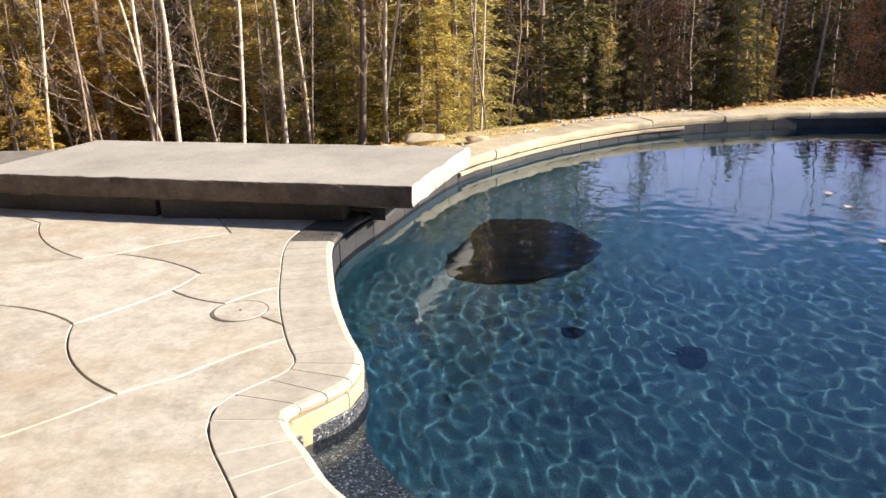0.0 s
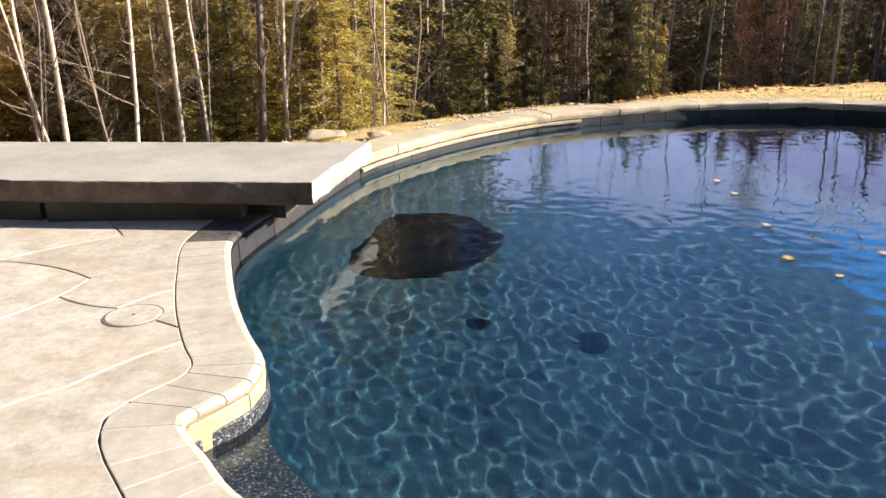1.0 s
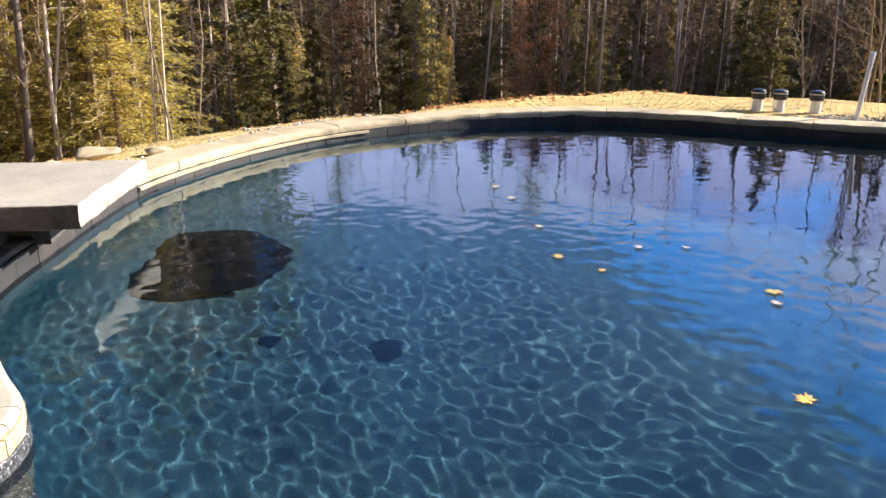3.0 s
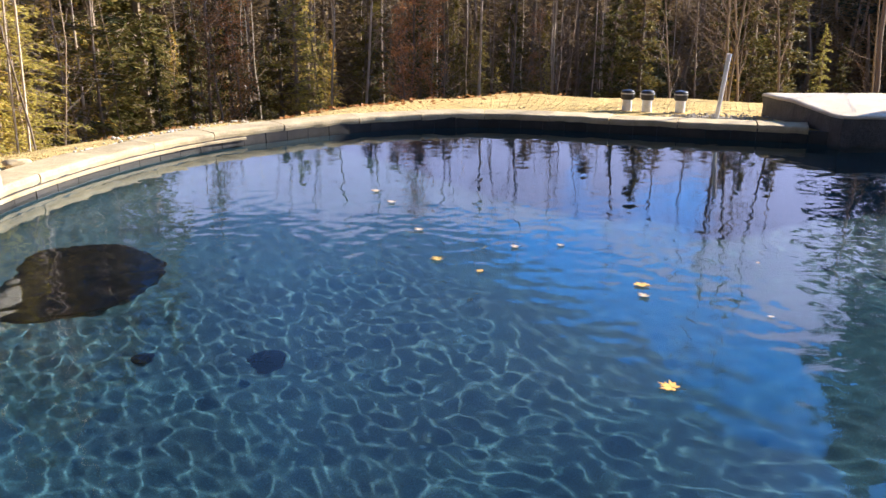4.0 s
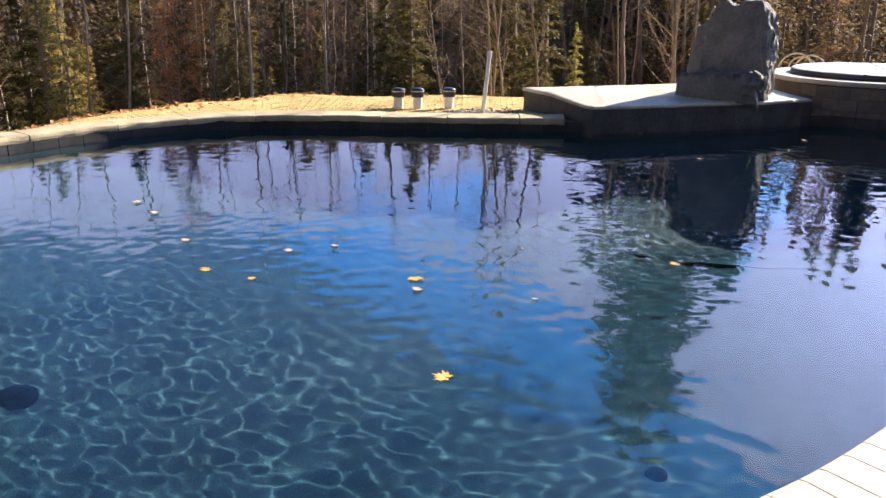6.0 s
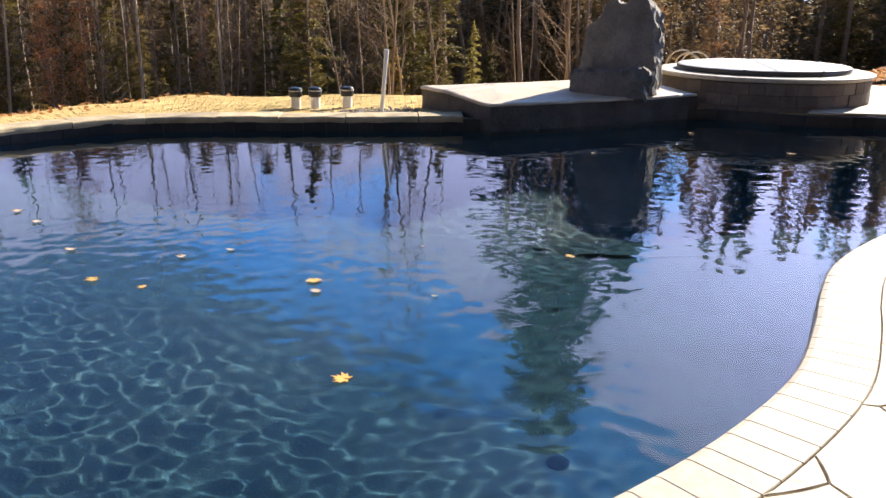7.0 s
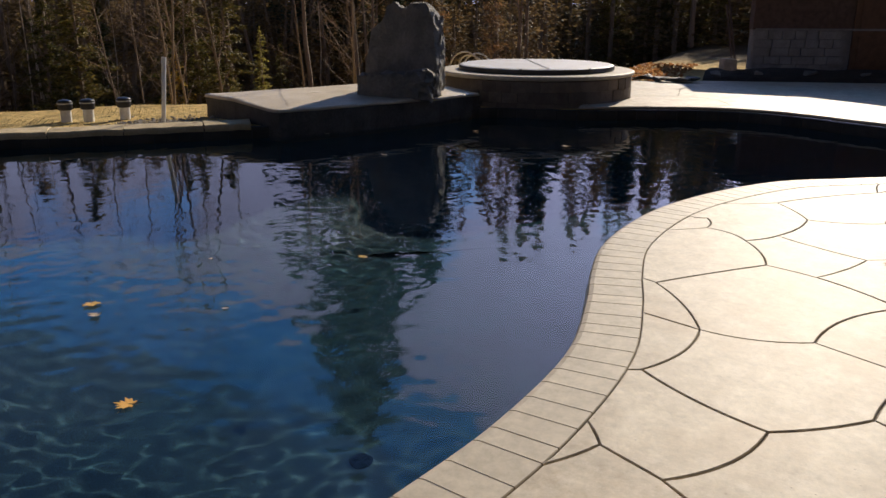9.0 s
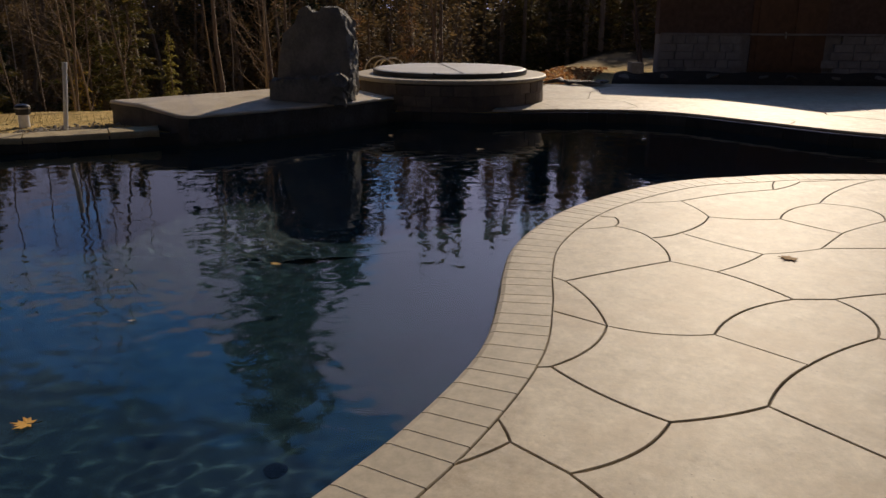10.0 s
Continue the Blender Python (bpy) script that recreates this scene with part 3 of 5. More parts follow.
def rim_of(tris, same):
    """The outer loop of a group of triangles, counterclockwise."""
    after = {}
    for f in same:
        t = tris[f]
        for k in range(3):
            after[t[k], t[(k + 1) % 3]] = f
    rim = {a: b for a, b in after if (b, a) not in after}
    best = []
    while rim:
        a = next(iter(rim))
        loop = []
        while a in rim:
            loop.append(a)
            a = rim.pop(a)
        best = loop if len(loop) > len(best) else best
    return best


def paving(parent, joints, region, gap=0.2985):
    """Flagstones: the fields that the joints leave between the region's outline and the coping."""
    verts, edges = [], []
    shore = [EDGE[i] + outward(i, 3) * gap for i in range(N)]
    for line in joints + [[Vector(p) for p in region] + [Vector(region[0])], shore + shore[:1]]:
        at = len(verts)
        verts += [Vector((p.x, p.y)) for p in line]
        edges += [(at + k, at + k + 1) for k in range(len(line) - 1)]
    verts, edges, tris, _, olds, _ = geometry.delaunay_2d_cdt(verts, edges, [], 0, 1e-4)
    fixed = {tuple(sorted(e)) for e, old in zip(edges, olds) if old}
    tris = [t if (verts[t[1]] - verts[t[0]]).cross(verts[t[2]] - verts[t[0]]) > 0 else t[::-1] for t in tris]
    beside = {}
    for f, t in enumerate(tris):
        for k in range(3):
            e = tuple(sorted((t[k], t[(k + 1) % 3])))
            if e not in fixed:
                beside.setdefault(e, []).append(f)
    nexts = {}
    for pair in beside.values():
        if len(pair) == 2:
            nexts.setdefault(pair[0], []).append(pair[1])
            nexts.setdefault(pair[1], []).append(pair[0])
    left = set(range(len(tris)))
    while left:
        same, todo = set(), [min(left)]
        while todo:
            f = todo.pop()
            if f not in same:
                same.add(f)
                todo += nexts.get(f, [])
        left -= same
        sizes = [((verts[tris[f][1]] - verts[tris[f][0]]).cross(verts[tris[f][2]] - verts[tris[f][0]]) / 2, f) for f in same]
        area, big = sum(a for a, _ in sizes), max(sizes)[1]
        mid = (verts[tris[big][0]] + verts[tris[big][1]] + verts[tris[big][2]]) / 3
        i = nearest(mid)
        if area < 0.006 or not inside(mid, region) or (mid - EDGE[i]).dot(outward(i, 3)) < gap * 0.9:
            continue
        ring = [verts[k] for k in rim_of(tris, same)]
        ring = [ring[k] for k in range(len(ring)) if (ring[k] - ring[k - 1]).length > 0.012]
        if len(ring) < 4:
            continue
        bm = bmesh.new()
        dz = random.uniform(-0.0015, 0.0015)
        prism(bm, inset([tuple(p) for p in ring], 0.005), -0.03, dz, 0.004)
        part("flagstone", bm, CONCRETE, parent)


def filled(fixed, lo, hi, step, least):
    """The fixed seeds and, away from them, a loose grid of others."""
    out = [Vector(p) for p in fixed]
    y = lo[1]
    while y < hi[1]:
        x = lo[0] + (0.5 * step if int((y - lo[1]) / step) % 2 else 0)
        while x < hi[0]:
            p = Vector((x + random.uniform(-0.3, 0.3) * step, y + random.uniform(-0.3, 0.3) * step))
            if all((p - q).length > least for q in out):
                out.append(p)
            x += step
        y += step
    return out


# the stones on the far side of the bay, by the places where their joints meet
BAY = {"a": (5.78, 0.22), "b": (5.69, 0.07), "c": (6.32, -0.56), "d": (6.88, -0.41), "e": (7.15, -0.12), "f": (6.96, 0.2), "g": (7.45, -0.10), "h": (7.52, 0.1), "i": (8.0, -0.1),
       "j": (8.23, -0.62), "k": (7.70, -0.85), "l": (7.11, -0.63), "m": (7.80, -1.42), "n": (6.17, -0.86), "o": (6.69, -1.19), "q": (6.96, -1.61), "r": (7.46, -1.83), "s": (5.75, -1.28),
       "t": (5.82, -1.52), "u": (7.97, -2.24), "M": (8.51, -1.82), "v": (5.04, -0.81), "w": (5.0, -0.25), "x": (5.18, 0.16), "y": (4.33, 0.12), "z": (4.39, -0.04), "A": (4.77, -1.24),
       "B": (4.26, -1.01), "C": (3.99, -0.60), "D": (5.24, -1.64), "E": (3.48, -0.25), "F": (3.64, 0.01), "G": (3.9, 0.17), "H": (3.38, 0.22), "P": (9.0, -1.48), "O": (9.47, -1.77),
       "1": (2.6, 0.5), "2": (2.9, -0.85), "3": (3.5, -1.95), "4": (5.05, -2.4), "5": (6.3, -2.6), "6": (7.3, -2.7), "7": (8.6, -3.0), "8": (9.9, -2.6), "9": (10.1, -1.9)}
BAY_JOINTS = """ab bw:0.05 bc:0.01 cd:-0.06 de:-0.12 ef:0.05 eg:-0.1 gh:0.2 wx wz:0.09 zy zC:-0.05 CE:0.1 EF FG:-0.05 FH:0.04 CB:-0.04 BA:0.05 Av vw:0.1 vs:0.1
sn:-0.04 nc:-0.02 no:-0.04 dl:-0.06 lk:-0.06 lo:-0.03 km:-0.08 kj:-0.04 ji:0.05 mM:0.1 mr:-0.02 rq qo:0.04 Mu:0.3 ru:0.02 st tD:0.14 DA:-0.03 jP:0.04 PO:-0.05
E2 B3 D4 t5:0.05 q6 u7 M8:0.06 O8 P9:0.1 12 23 34 45 56 67 78 89"""
# the stones before the slab
TERRACE = {"a": (-2.61, 6.16), "b": (-1.91, 5.16), "c": (-1.71, 5.24), "d": (-1.01, 4.74), "e": (-0.46, 4.8), "f": (-1.3, 4.22), "h": (-1.12, 4.46), "i": (-0.74, 4.19), "k": (-0.3, 3.78), "l": (-2.07, 4.32),
           "m": (-1.52, 3.98), "n": (-1.0, 3.12), "o": (-0.77, 3.26), "p": (-0.5, 3.08), "r": (-0.25, 3.7), "v": (-0.42, 4.46), "w": (-1.0, 5.65),
           "1": (0.5, 1.75), "2": (-0.6, 1.75), "3": (-1.75, 2.55), "4": (-2.75, 4.0), "5": (-3.1, 5.0), "6": (-3.1, 6.6), "7": (-1.4, 6.6), "8": (-0.3, 6.3)}
TERRACE_JOINTS = "ab:-0.08 bc cd:0.07 de:-0.03 dh:0.03 hf:0.03 fm:0.02 hi:-0.07 ik iv:0.05 lm:0.07 mn:-0.1 no:0.03 op or:0.04 cw:0.04 b5:-0.03 a6 l4 n3:0.05 w7 12 23 34 45 56 67 78"


def ring_of(places, names):
    return [Vector(places[k]) for k in names]


BAY_OUTLINE = ring_of(BAY, "123456789") + [Vector((9.4, 0.5)), Vector((6.5, 1.2)), Vector((3.5, 1.0))]
TERRACE_OUTLINE = (ring_of(TERRACE, "12345678") + [Vector((0.6, 5.5)), Vector((0.6, 3.2))])
NEAR_REGION = [(-7, 8), (-7, -7.5), (11.5, -7.5), (11.5, -4), (11, -2), (10, 0.8), (7, 1.5), (4.5, 1.4), (1.6, 2.6), (1.0, 3.5), (0.6, 5.6), (0.4, 6.7), (-0.6, 7.4), (-2.8, 8.4)]
loose = loose_joints(filled([], (-6.5, -7.5), (13.0, 8.0), 0.95, 0.72), (-8, -8.5), (14, 9.5), [BAY_OUTLINE, TERRACE_OUTLINE])
paving(deck, loose + named_joints(BAY, BAY_JOINTS) + named_joints(TERRACE, TERRACE_JOINTS), NEAR_REGION)
FAR_REGION = [(12.2, -7.5), (22, -7), (20.2, 1.0), (19.6, 2.5), (14.0, 2.5), (14.1, 0.5), (13.2, -1.8), (12.2, -4.4)]
paving(deck_far, loose_joints(filled([(15.6, 1.2)], (11.0, -8), (22, 2.6), 1.25, 0.9), (10, -9), (24, 2.75), []), FAR_REGION, 0.05)

LIP = [(0.297, -0.05), (0.297, -0.004), (0.293, 0.001), (0.01, 0.001), (-0.016, -0.006), (-0.028, -0.024), (-0.018, -0.045), (0.0, -0.05)]
count = round(len(NEAR) * 0.1 / 0.158)
cuts = [(k + random.uniform(-0.12, 0.12)) / count if 0 < k < count else k / count for k in range(count + 1)]
for a, b in zip(cuts, cuts[1:]):
    bm = bmesh.new()
    swept(bm, along(NEAR, a + 0.024 / count, b - 0.024 / count), LIP)
    # coping below the slab is coloured dark for the slab's shade
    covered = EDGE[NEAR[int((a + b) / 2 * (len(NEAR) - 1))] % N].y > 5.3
    part("coping_stone", bm, STONE_AND_SHADE if covered else COPING, deck)
bm = bmesh.new()
swept(bm, along(NEAR, 0.0, 0.975, len(NEAR)), [(0.29, -0.045), (0.29, -0.0015), (0.012, -0.0015), (-0.01, -0.009), (0.0, -0.045)])
part("mortar", bm, WHITESTONE, deck)

TILES = tagged(new("waterline"), "tan stone tiles along the waterline", "tile band", kind="structure")
for run in (NEAR, FARSIDE, LEDGESIDE, SECONDSIDE):
    count = round(len(run) * 0.1 / 0.34)
    for k in range(count):
        bm = bmesh.new()
        inn = random.uniform(-0.036, -0.030)
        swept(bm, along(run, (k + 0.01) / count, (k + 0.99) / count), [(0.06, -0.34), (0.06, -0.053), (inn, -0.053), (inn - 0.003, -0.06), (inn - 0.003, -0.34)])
        # near tiles towards the slab are coloured near-black for its shade
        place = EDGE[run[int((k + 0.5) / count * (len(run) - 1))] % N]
        part("tile", bm, SHADETILE if run is not NEAR else TILE if place.y < 4.1 else ROCK_AND_SHADE, TILES)

bm = bmesh.new()
run = slice_of((1.2, 1.3), (0.05, 3.44))
swept(bm, along(run, 0.0, 1.0, len(run)), [(0.05, -0.33), (0.05, -0.128), (-0.036, -0.128), (-0.04, -0.135), (-0.042, -0.33)])
part("pebble_band", bm, PEBBLE, TILES, "black pebble finish below the tiles")

# ---- far coping: split fieldstone blocks on a pale mortar ledge ----
far_coping = tagged(new("far_coping"), "split tan fieldstone coping blocks on a pale ledge", "coping", kind="structure")
ends, u = [0.0], 0.0
while u < 0.97:
    u += random.uniform(0.055, 0.085)
    ends.append(min(u, 1.0))
ends[-1] = 1.0
for k in range(len(ends) - 1):
    bm = bmesh.new()
    lift = 0.02 * max(0.0, 1 - ends[k] / 0.35) + random.uniform(-0.006, 0.006)
    width = 0.42 + random.uniform(-0.02, 0.05)
    st = along(FARSIDE, ends[k] + 0.0004, ends[k + 1] - 0.0004, 9)
    prof = [(width, -0.10), (width, lift - 0.01), (width - 0.02, lift), (0.25, lift + 0.004), (0.06, lift), (-0.03, lift - 0.004), (-0.045, lift - 0.02), (-0.05, -0.05), (-0.04, -0.09), (-0.02, -0.10)]
    swept(bm, st, prof)
    for v in bm.verts:
        v.co += Vector(noise.noise_vector(v.co * 5.0 + Vector((k, 0, 0)))) * 0.011
    part("coping_stone", bm, BEAMSTONE, far_coping)
bm = bmesh.new()
swept(bm, along(FARSIDE, 0.14, 0.42, 60), [(0.3, -0.14), (0.3, -0.104), (-0.062, -0.106), (-0.072, -0.114), (-0.068, -0.14)])
part("ledge", bm, BEAMSTONE, far_coping, "pale mortar ledge below the stones")

# ---- pool: shelf, submerged rock, drains ----
bm = bmesh.new()
ring = [tuple(off(i, 0.02)) for i in slice_of((0.9, 1.48), (0.05, 3.44))]
prism(bm, (ring + [(0.07, 3.2), (0.13, 2.96), (0.24, 2.72), (0.4, 2.45), (0.75, 2.0), (1.1, 1.62)])[::-1], -1.6, -0.31)
shelf = tagged(mesh_object("pool_step", bm, PEBBLE), "shallow entry step with black pebble finish", "pool step", kind="structure")
shelf.cycles.is_caustics_receiver = True


def drain():
    ob = thing("floor_drain", "round dark main drain cover on the pool floor", "drain", "pool drains")
    bm = bmesh.new()
    lathe(bm, [(0.17, 0), (0.17, 0.02), (0.15, 0.035), (0.05, 0.045)], 24)
    part("cover", bm, ROCK_AND_SHADE, ob, smooth=True)
    for k in range(6):
        bm = bmesh.new()
        block(bm, pose(0, 0, 0.04, 0, 0, k * 30) , (0.22, 0.012, 0.012), 0.002)
        part("rib", bm, ROCK_AND_SHADE, ob)
    return ob


first = drain()
first.matrix_world = pose(2.3, 5.08, floor_z((2.3, 5.08)) + 0.01)
for x, y, k in ((1.53, 5.36, 0.5), (4.45, 1.5, 0.4)):
    copy_thing(first, pose(x, y, floor_z((x, y)) + 0.01) @ Matrix.Scale(k, 4))
bm = hull_rock([(0.6 * math.cos(a) * k, 0.62 * math.sin(a) * k, z) for k, z in ((1.0, 0.0), (0.95, 0.07), (0.6, 0.15)) for a in [radians(30 * n + 9 * z) for n in range(12)]], 2, 0.05, 3, 3.2)
sub = mesh_object("submerged_boulder", bm, ROCK_AND_SHADE, None, True)
sub.matrix_world = pose(1.14, 6.95, floor_z((1.14, 6.95)) - 0.03, 0, 0, -8) @ Matrix.Diagonal((1.6, 1.45, 1.0, 1))
tagged(sub, "broad dark boulder lying on the pool floor", "boulder")

# ---- lid in the deck ----
lid = thing("skimmer_lid", "round flush concrete-coloured skimmer lid set in the deck", "lid", at=(-0.63, 4.06, 0))
bm = bmesh.new()
lathe(bm, [(0.158, -0.005), (0.158, 0.003), (0.151, 0.003), (0.151, -0.002)], 40)
part("rim", bm, GROUT, lid)
bm = bmesh.new()
lathe(bm, [(0.147, -0.004), (0.147, 0.004), (0.143, 0.006)], 40)
part("cover", bm, CONCRETE, lid)
bm = bmesh.new()
lathe(bm, [(0.009, 0.0), (0.009, 0.0075)], 10)
part("finger_hole", bm, BLACKCAP, lid)

# ---- jumping slab ----
SLAB_AT, SLAB_RZ = Vector((0.36, 5.52)), math.degrees(math.atan2(6.58 - 5.52, -3.2 - 0.36))
slab = thing("stone_slab", "long sawn grey stone slab on low blocks over the pool edge", "stone slab", at=(0.36, 5.52, 0), rz=SLAB_RZ)
bm = bmesh.new()
LENGTH, DEEP, LOW, TOP = 3.86, 1.56, 0.165, 0.335


def slab_edge(u, w):
    """Rough breaks along the slab's sides."""
    f = 0.018 * noise.noise((u * 5, w * 5, 1)) + 0.012 * noise.noise((u * 14, w * 14, 3))
    return f


def slab_point(u, w, z):
    skew = -0.10 * w / DEEP
    x, y = u + skew, -w
    return (x, y, z)


sheet = []
for j, (zz, ins) in enumerate(((LOW, 0.02), (LOW + 0.02, 0.0), ((LOW + TOP) / 2 - 0.02, -0.004), ((LOW + TOP) / 2 + 0.03, -0.004), (TOP - 0.018, 0.0), (TOP - 0.004, 0.006), (TOP, 0.016))):
    ring = []
    for k in range(60):
        ring.append((LENGTH * k / 60, 0, 0, 1))
    for k in range(26):
        ring.append((LENGTH, DEEP * k / 26, -1, 0))
    for k in range(60):
        ring.append((LENGTH * (1 - k / 60), DEEP, 0, -1))
    for k in range(26):
        ring.append((0, DEEP * (1 - k / 26), 1, 0))
    out = []
    for u, w, nu, nw in ring:
        e = ins + slab_edge(u + zz * 2.0, w + zz) * (1.0 if 0 < j < 6 else 0.5)
        if j >= 4 and noise.noise((u * 3.1, w * 3.1, 9)) > 0.42:
            e += 0.012
        out.append(slab_point(u + nu * e, w + nw * e, zz + (0.022 * noise.noise((u * 4, w * 4, 8)) if j < 2 else 0.004 * noise.noise((u * 2, w * 2, 5)))))
    sheet.append(out)
vs = grid_faces(bm, sheet, True)
bm.faces.new(vs[-1])
bm.faces.new(vs[0][::-1])
bmesh.ops.recalc_face_normals(bm, faces=bm.faces)
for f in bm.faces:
    # the long brown split edge towards the deck, its shade coloured in
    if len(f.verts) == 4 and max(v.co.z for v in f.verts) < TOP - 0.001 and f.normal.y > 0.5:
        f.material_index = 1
part("slab", bm, SLABSTONE, slab).data.materials.append(SHADED_CLEFT)
# blocks coloured dark to stand for the deep shade below the slab
for u, w, su, sw in ((0.42, 0.5, 0.12, 0.3), (1.42, 0.4, 1.5, 0.56), (2.98, 0.4, 1.56, 0.58), (1.3, 1.2, 1.1, 0.3), (2.8, 1.2, 1.2, 0.34)):
    bm = bmesh.new()
    block(bm, pose(*slab_point(u, w, -0.03), 0, 0, random.uniform(-6, 6)), (su, sw, LOW + 0.028), 0, 0.012, 5)
    part("support_block", bm, STONE_AND_SHADE, slab, "rough stone block below the slab")
for x, y, z, k in ((-0.72, 8.75, 0.0, 0.13), (0.1, 9.0, -0.02, 0.08), (0.55, 9.25, -0.02, 0.17), (1.2, 9.45, -0.03, 0.1)):
    bm = hull_rock([(random.uniform(-1, 1) * k * 1.5, random.uniform(-1, 1) * k, random.uniform(0, 1) * k) for _ in range(12)], 2, 0.03, x, 4)
    ob = mesh_object("tan_boulder", bm, BEAMSTONE, None, True)
    ob.matrix_world = pose(x, y, z - 0.05)
    tagged(ob, "rounded tan boulder lying behind the coping", "boulder", "tan boulders")

# ---- raised rock ledge ----
ledge = thing("rock_ledge", "flat-topped rock ledge sloping to the pool", "rock ledge", at=(0, 0, 0))


def ledge_top(x, y):
    return 0.21 + 0.075 * max(0.0, min(1.0, (y - 6.1 + 0.58 * (x - 10.75)) / 1.15))


plan = [(10.66, 6.0), (11.42, 5.46), (12.32, 4.94), (13.22, 4.42), (13.92, 4.12), (14.35, 4.9), (13.9, 6.4), (12.72, 7.04), (11.4, 7.84), (11.06, 7.04), (10.72, 6.24)]
dense = []
for k in range(len(plan)):
    a, b = Vector(plan[k - 1]), Vector(plan[k])
    dense += [a.lerp(b, s / 6) for s in range(6)]
def ledge_ring(d, dz):
    ins = inset([tuple(p) for p in dense], d)
    return [(x + 0.02 * noise.noise((x * 5, y * 5, dz * 9)), y + 0.02 * noise.noise((x * 5, y * 5, dz * 9 + 7)), ledge_top(*dense[k]) + dz + 0.012 * noise.noise((x * 3, y * 3, 1))) for k, (x, y) in enumerate(ins)]


def ledge_part(name, rings, mat, label, crown):
    bm = bmesh.new()
    rows = [ledge_ring(d, dz) for d, dz in rings]
    if crown:
        for s in (0.75, 0.5, 0.25):
            rows.append([(12.3 + (x - 12.3) * s, 6.0 + (y - 6.0) * s, ledge_top(12.3 + (x - 12.3) * s, 6.0 + (y - 6.0) * s) + 0.012 * noise.noise((x * s * 3, y * s * 3, 2))) for x, y in [tuple(p) for p in dense]])
    vs = grid_faces(bm, rows, True)
    bm.faces.new(vs[-1])
    bm.faces.new(vs[0][::-1])
    bmesh.ops.recalc_face_normals(bm, faces=bm.faces)
    part(name, bm, mat, ledge, label)


# shade is coloured into the front, glancing sun into the paler top
ledge_part("body", ((0.03, -0.75), (0.012, -0.45), (0.02, -0.2), (0.012, -0.055)), STONE_AND_SHADE, "stone front with painted shade", False)
ledge_part("top_slab", ((0.01, -0.05), (0.0, -0.03), (0.012, -0.008), (0.04, 0.0)), LEDGETOP, "tan top painted pale for sun, with a damp stain", True)
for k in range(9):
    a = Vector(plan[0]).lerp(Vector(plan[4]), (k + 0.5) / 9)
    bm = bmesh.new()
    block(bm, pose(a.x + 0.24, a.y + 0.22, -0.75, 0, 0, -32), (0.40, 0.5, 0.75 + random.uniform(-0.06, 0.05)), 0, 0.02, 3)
    part("base_stone", bm, STONE_AND_SHADE, ledge)

# ---- standing boulder with its foot rock ----
TURN = -78.0
bm = hull_rock([(-0.76, -0.06, 0.1), (0.88, -0.08, 0.1), (-0.77, -0.03, 0.42), (-0.68, 0.01, 0.74), (-0.62, 0.03, 1.0), (-0.42, 0.05, 1.2), (-0.24, 0.07, 1.39), (0.34, 0.07, 1.40), (0.60, 0.06, 1.39), (0.76, 0.03, 1.26), (0.84, -0.01, 0.85), (0.88, -0.04, 0.44),
                (-0.66, 0.5, 0.0), (0.96, 0.5, 0.0), (-0.15, 0.45, 1.36), (0.12, 0.45, 1.38), (0.62, 0.45, 1.40), (-0.5, 0.4, 0.98), (0.99, 0.30, 0.9), (0.90, 0.40, 1.2)], 5, 0.016, 2, 3)
CREST = [(-0.80, 0.85), (-0.62, 1.0), (-0.42, 1.09), (-0.33, 1.15), (-0.25, 1.37), (-0.04, 1.40), (0.04, 1.32), (0.17, 1.31), (0.26, 1.38), (0.55, 1.41), (1.0, 1.40)]
for v in bm.verts:
    # a broken shoulder and a notch in the crest
    for (x0, z0), (x1, z1) in zip(CREST, CREST[1:]):
        if x0 <= v.co.x < x1:
            top = z0 + (z1 - z0) * (v.co.x - x0) / (x1 - x0)
            v.co.z = min(v.co.z, top + 0.12 * (v.co.z - top))
for v in bm.verts:
    # the broken sides are rougher than the split face
    rim = max(0.0, v.co.x - 0.62) * 4 + max(0.0, v.co.z - 1.22) * 4
    v.co += Vector(noise.noise_vector(v.co * 9.0)) * 0.05 * min(1.0, rim)
monolith = mesh_object("standing_boulder", bm, ROCK)
monolith.matrix_world = pose(13.10, 5.25, 0.2, 0, 0, TURN) @ Matrix.Diagonal((0.735, 1.0, 1.05, 1))
tagged(monolith, "tall grey granite boulder with a flat split face", "boulder")
bm = hull_rock([(-0.80, -0.36, 0.0), (0.80, -0.44, 0.0), (0.88, -0.36, 0.40), (0.72, -0.42, 0.44), (0.60, -0.40, 0.36), (0.3, -0.40, 0.38), (-0.1, -0.38, 0.35), (-0.3, -0.38, 0.37), (-0.78, -0.32, 0.37), (-0.78, 0.0, 0.38), (0.90, 0.0, 0.42), (-0.76, 0.2, 0.0), (0.90, 0.2, 0.0)], 5, 0.02, 5, 4)
for v in bm.verts:
    rim = max(0.0, v.co.x - 0.5) * 4 + max(0.0, v.co.z - 0.3) * 5
    v.co += Vector(noise.noise_vector(v.co * 8.0)) * 0.11 * min(1.0, rim)
foot = mesh_object("foot_boulder", bm, ROCK)
foot.matrix_world = pose(12.96, 5.20, 0.19, 0, 0, TURN) @ Matrix.Diagonal((0.76, 1.0, 1.0, 1))
tagged(foot, "low split granite rock before the standing boulder", "boulder")

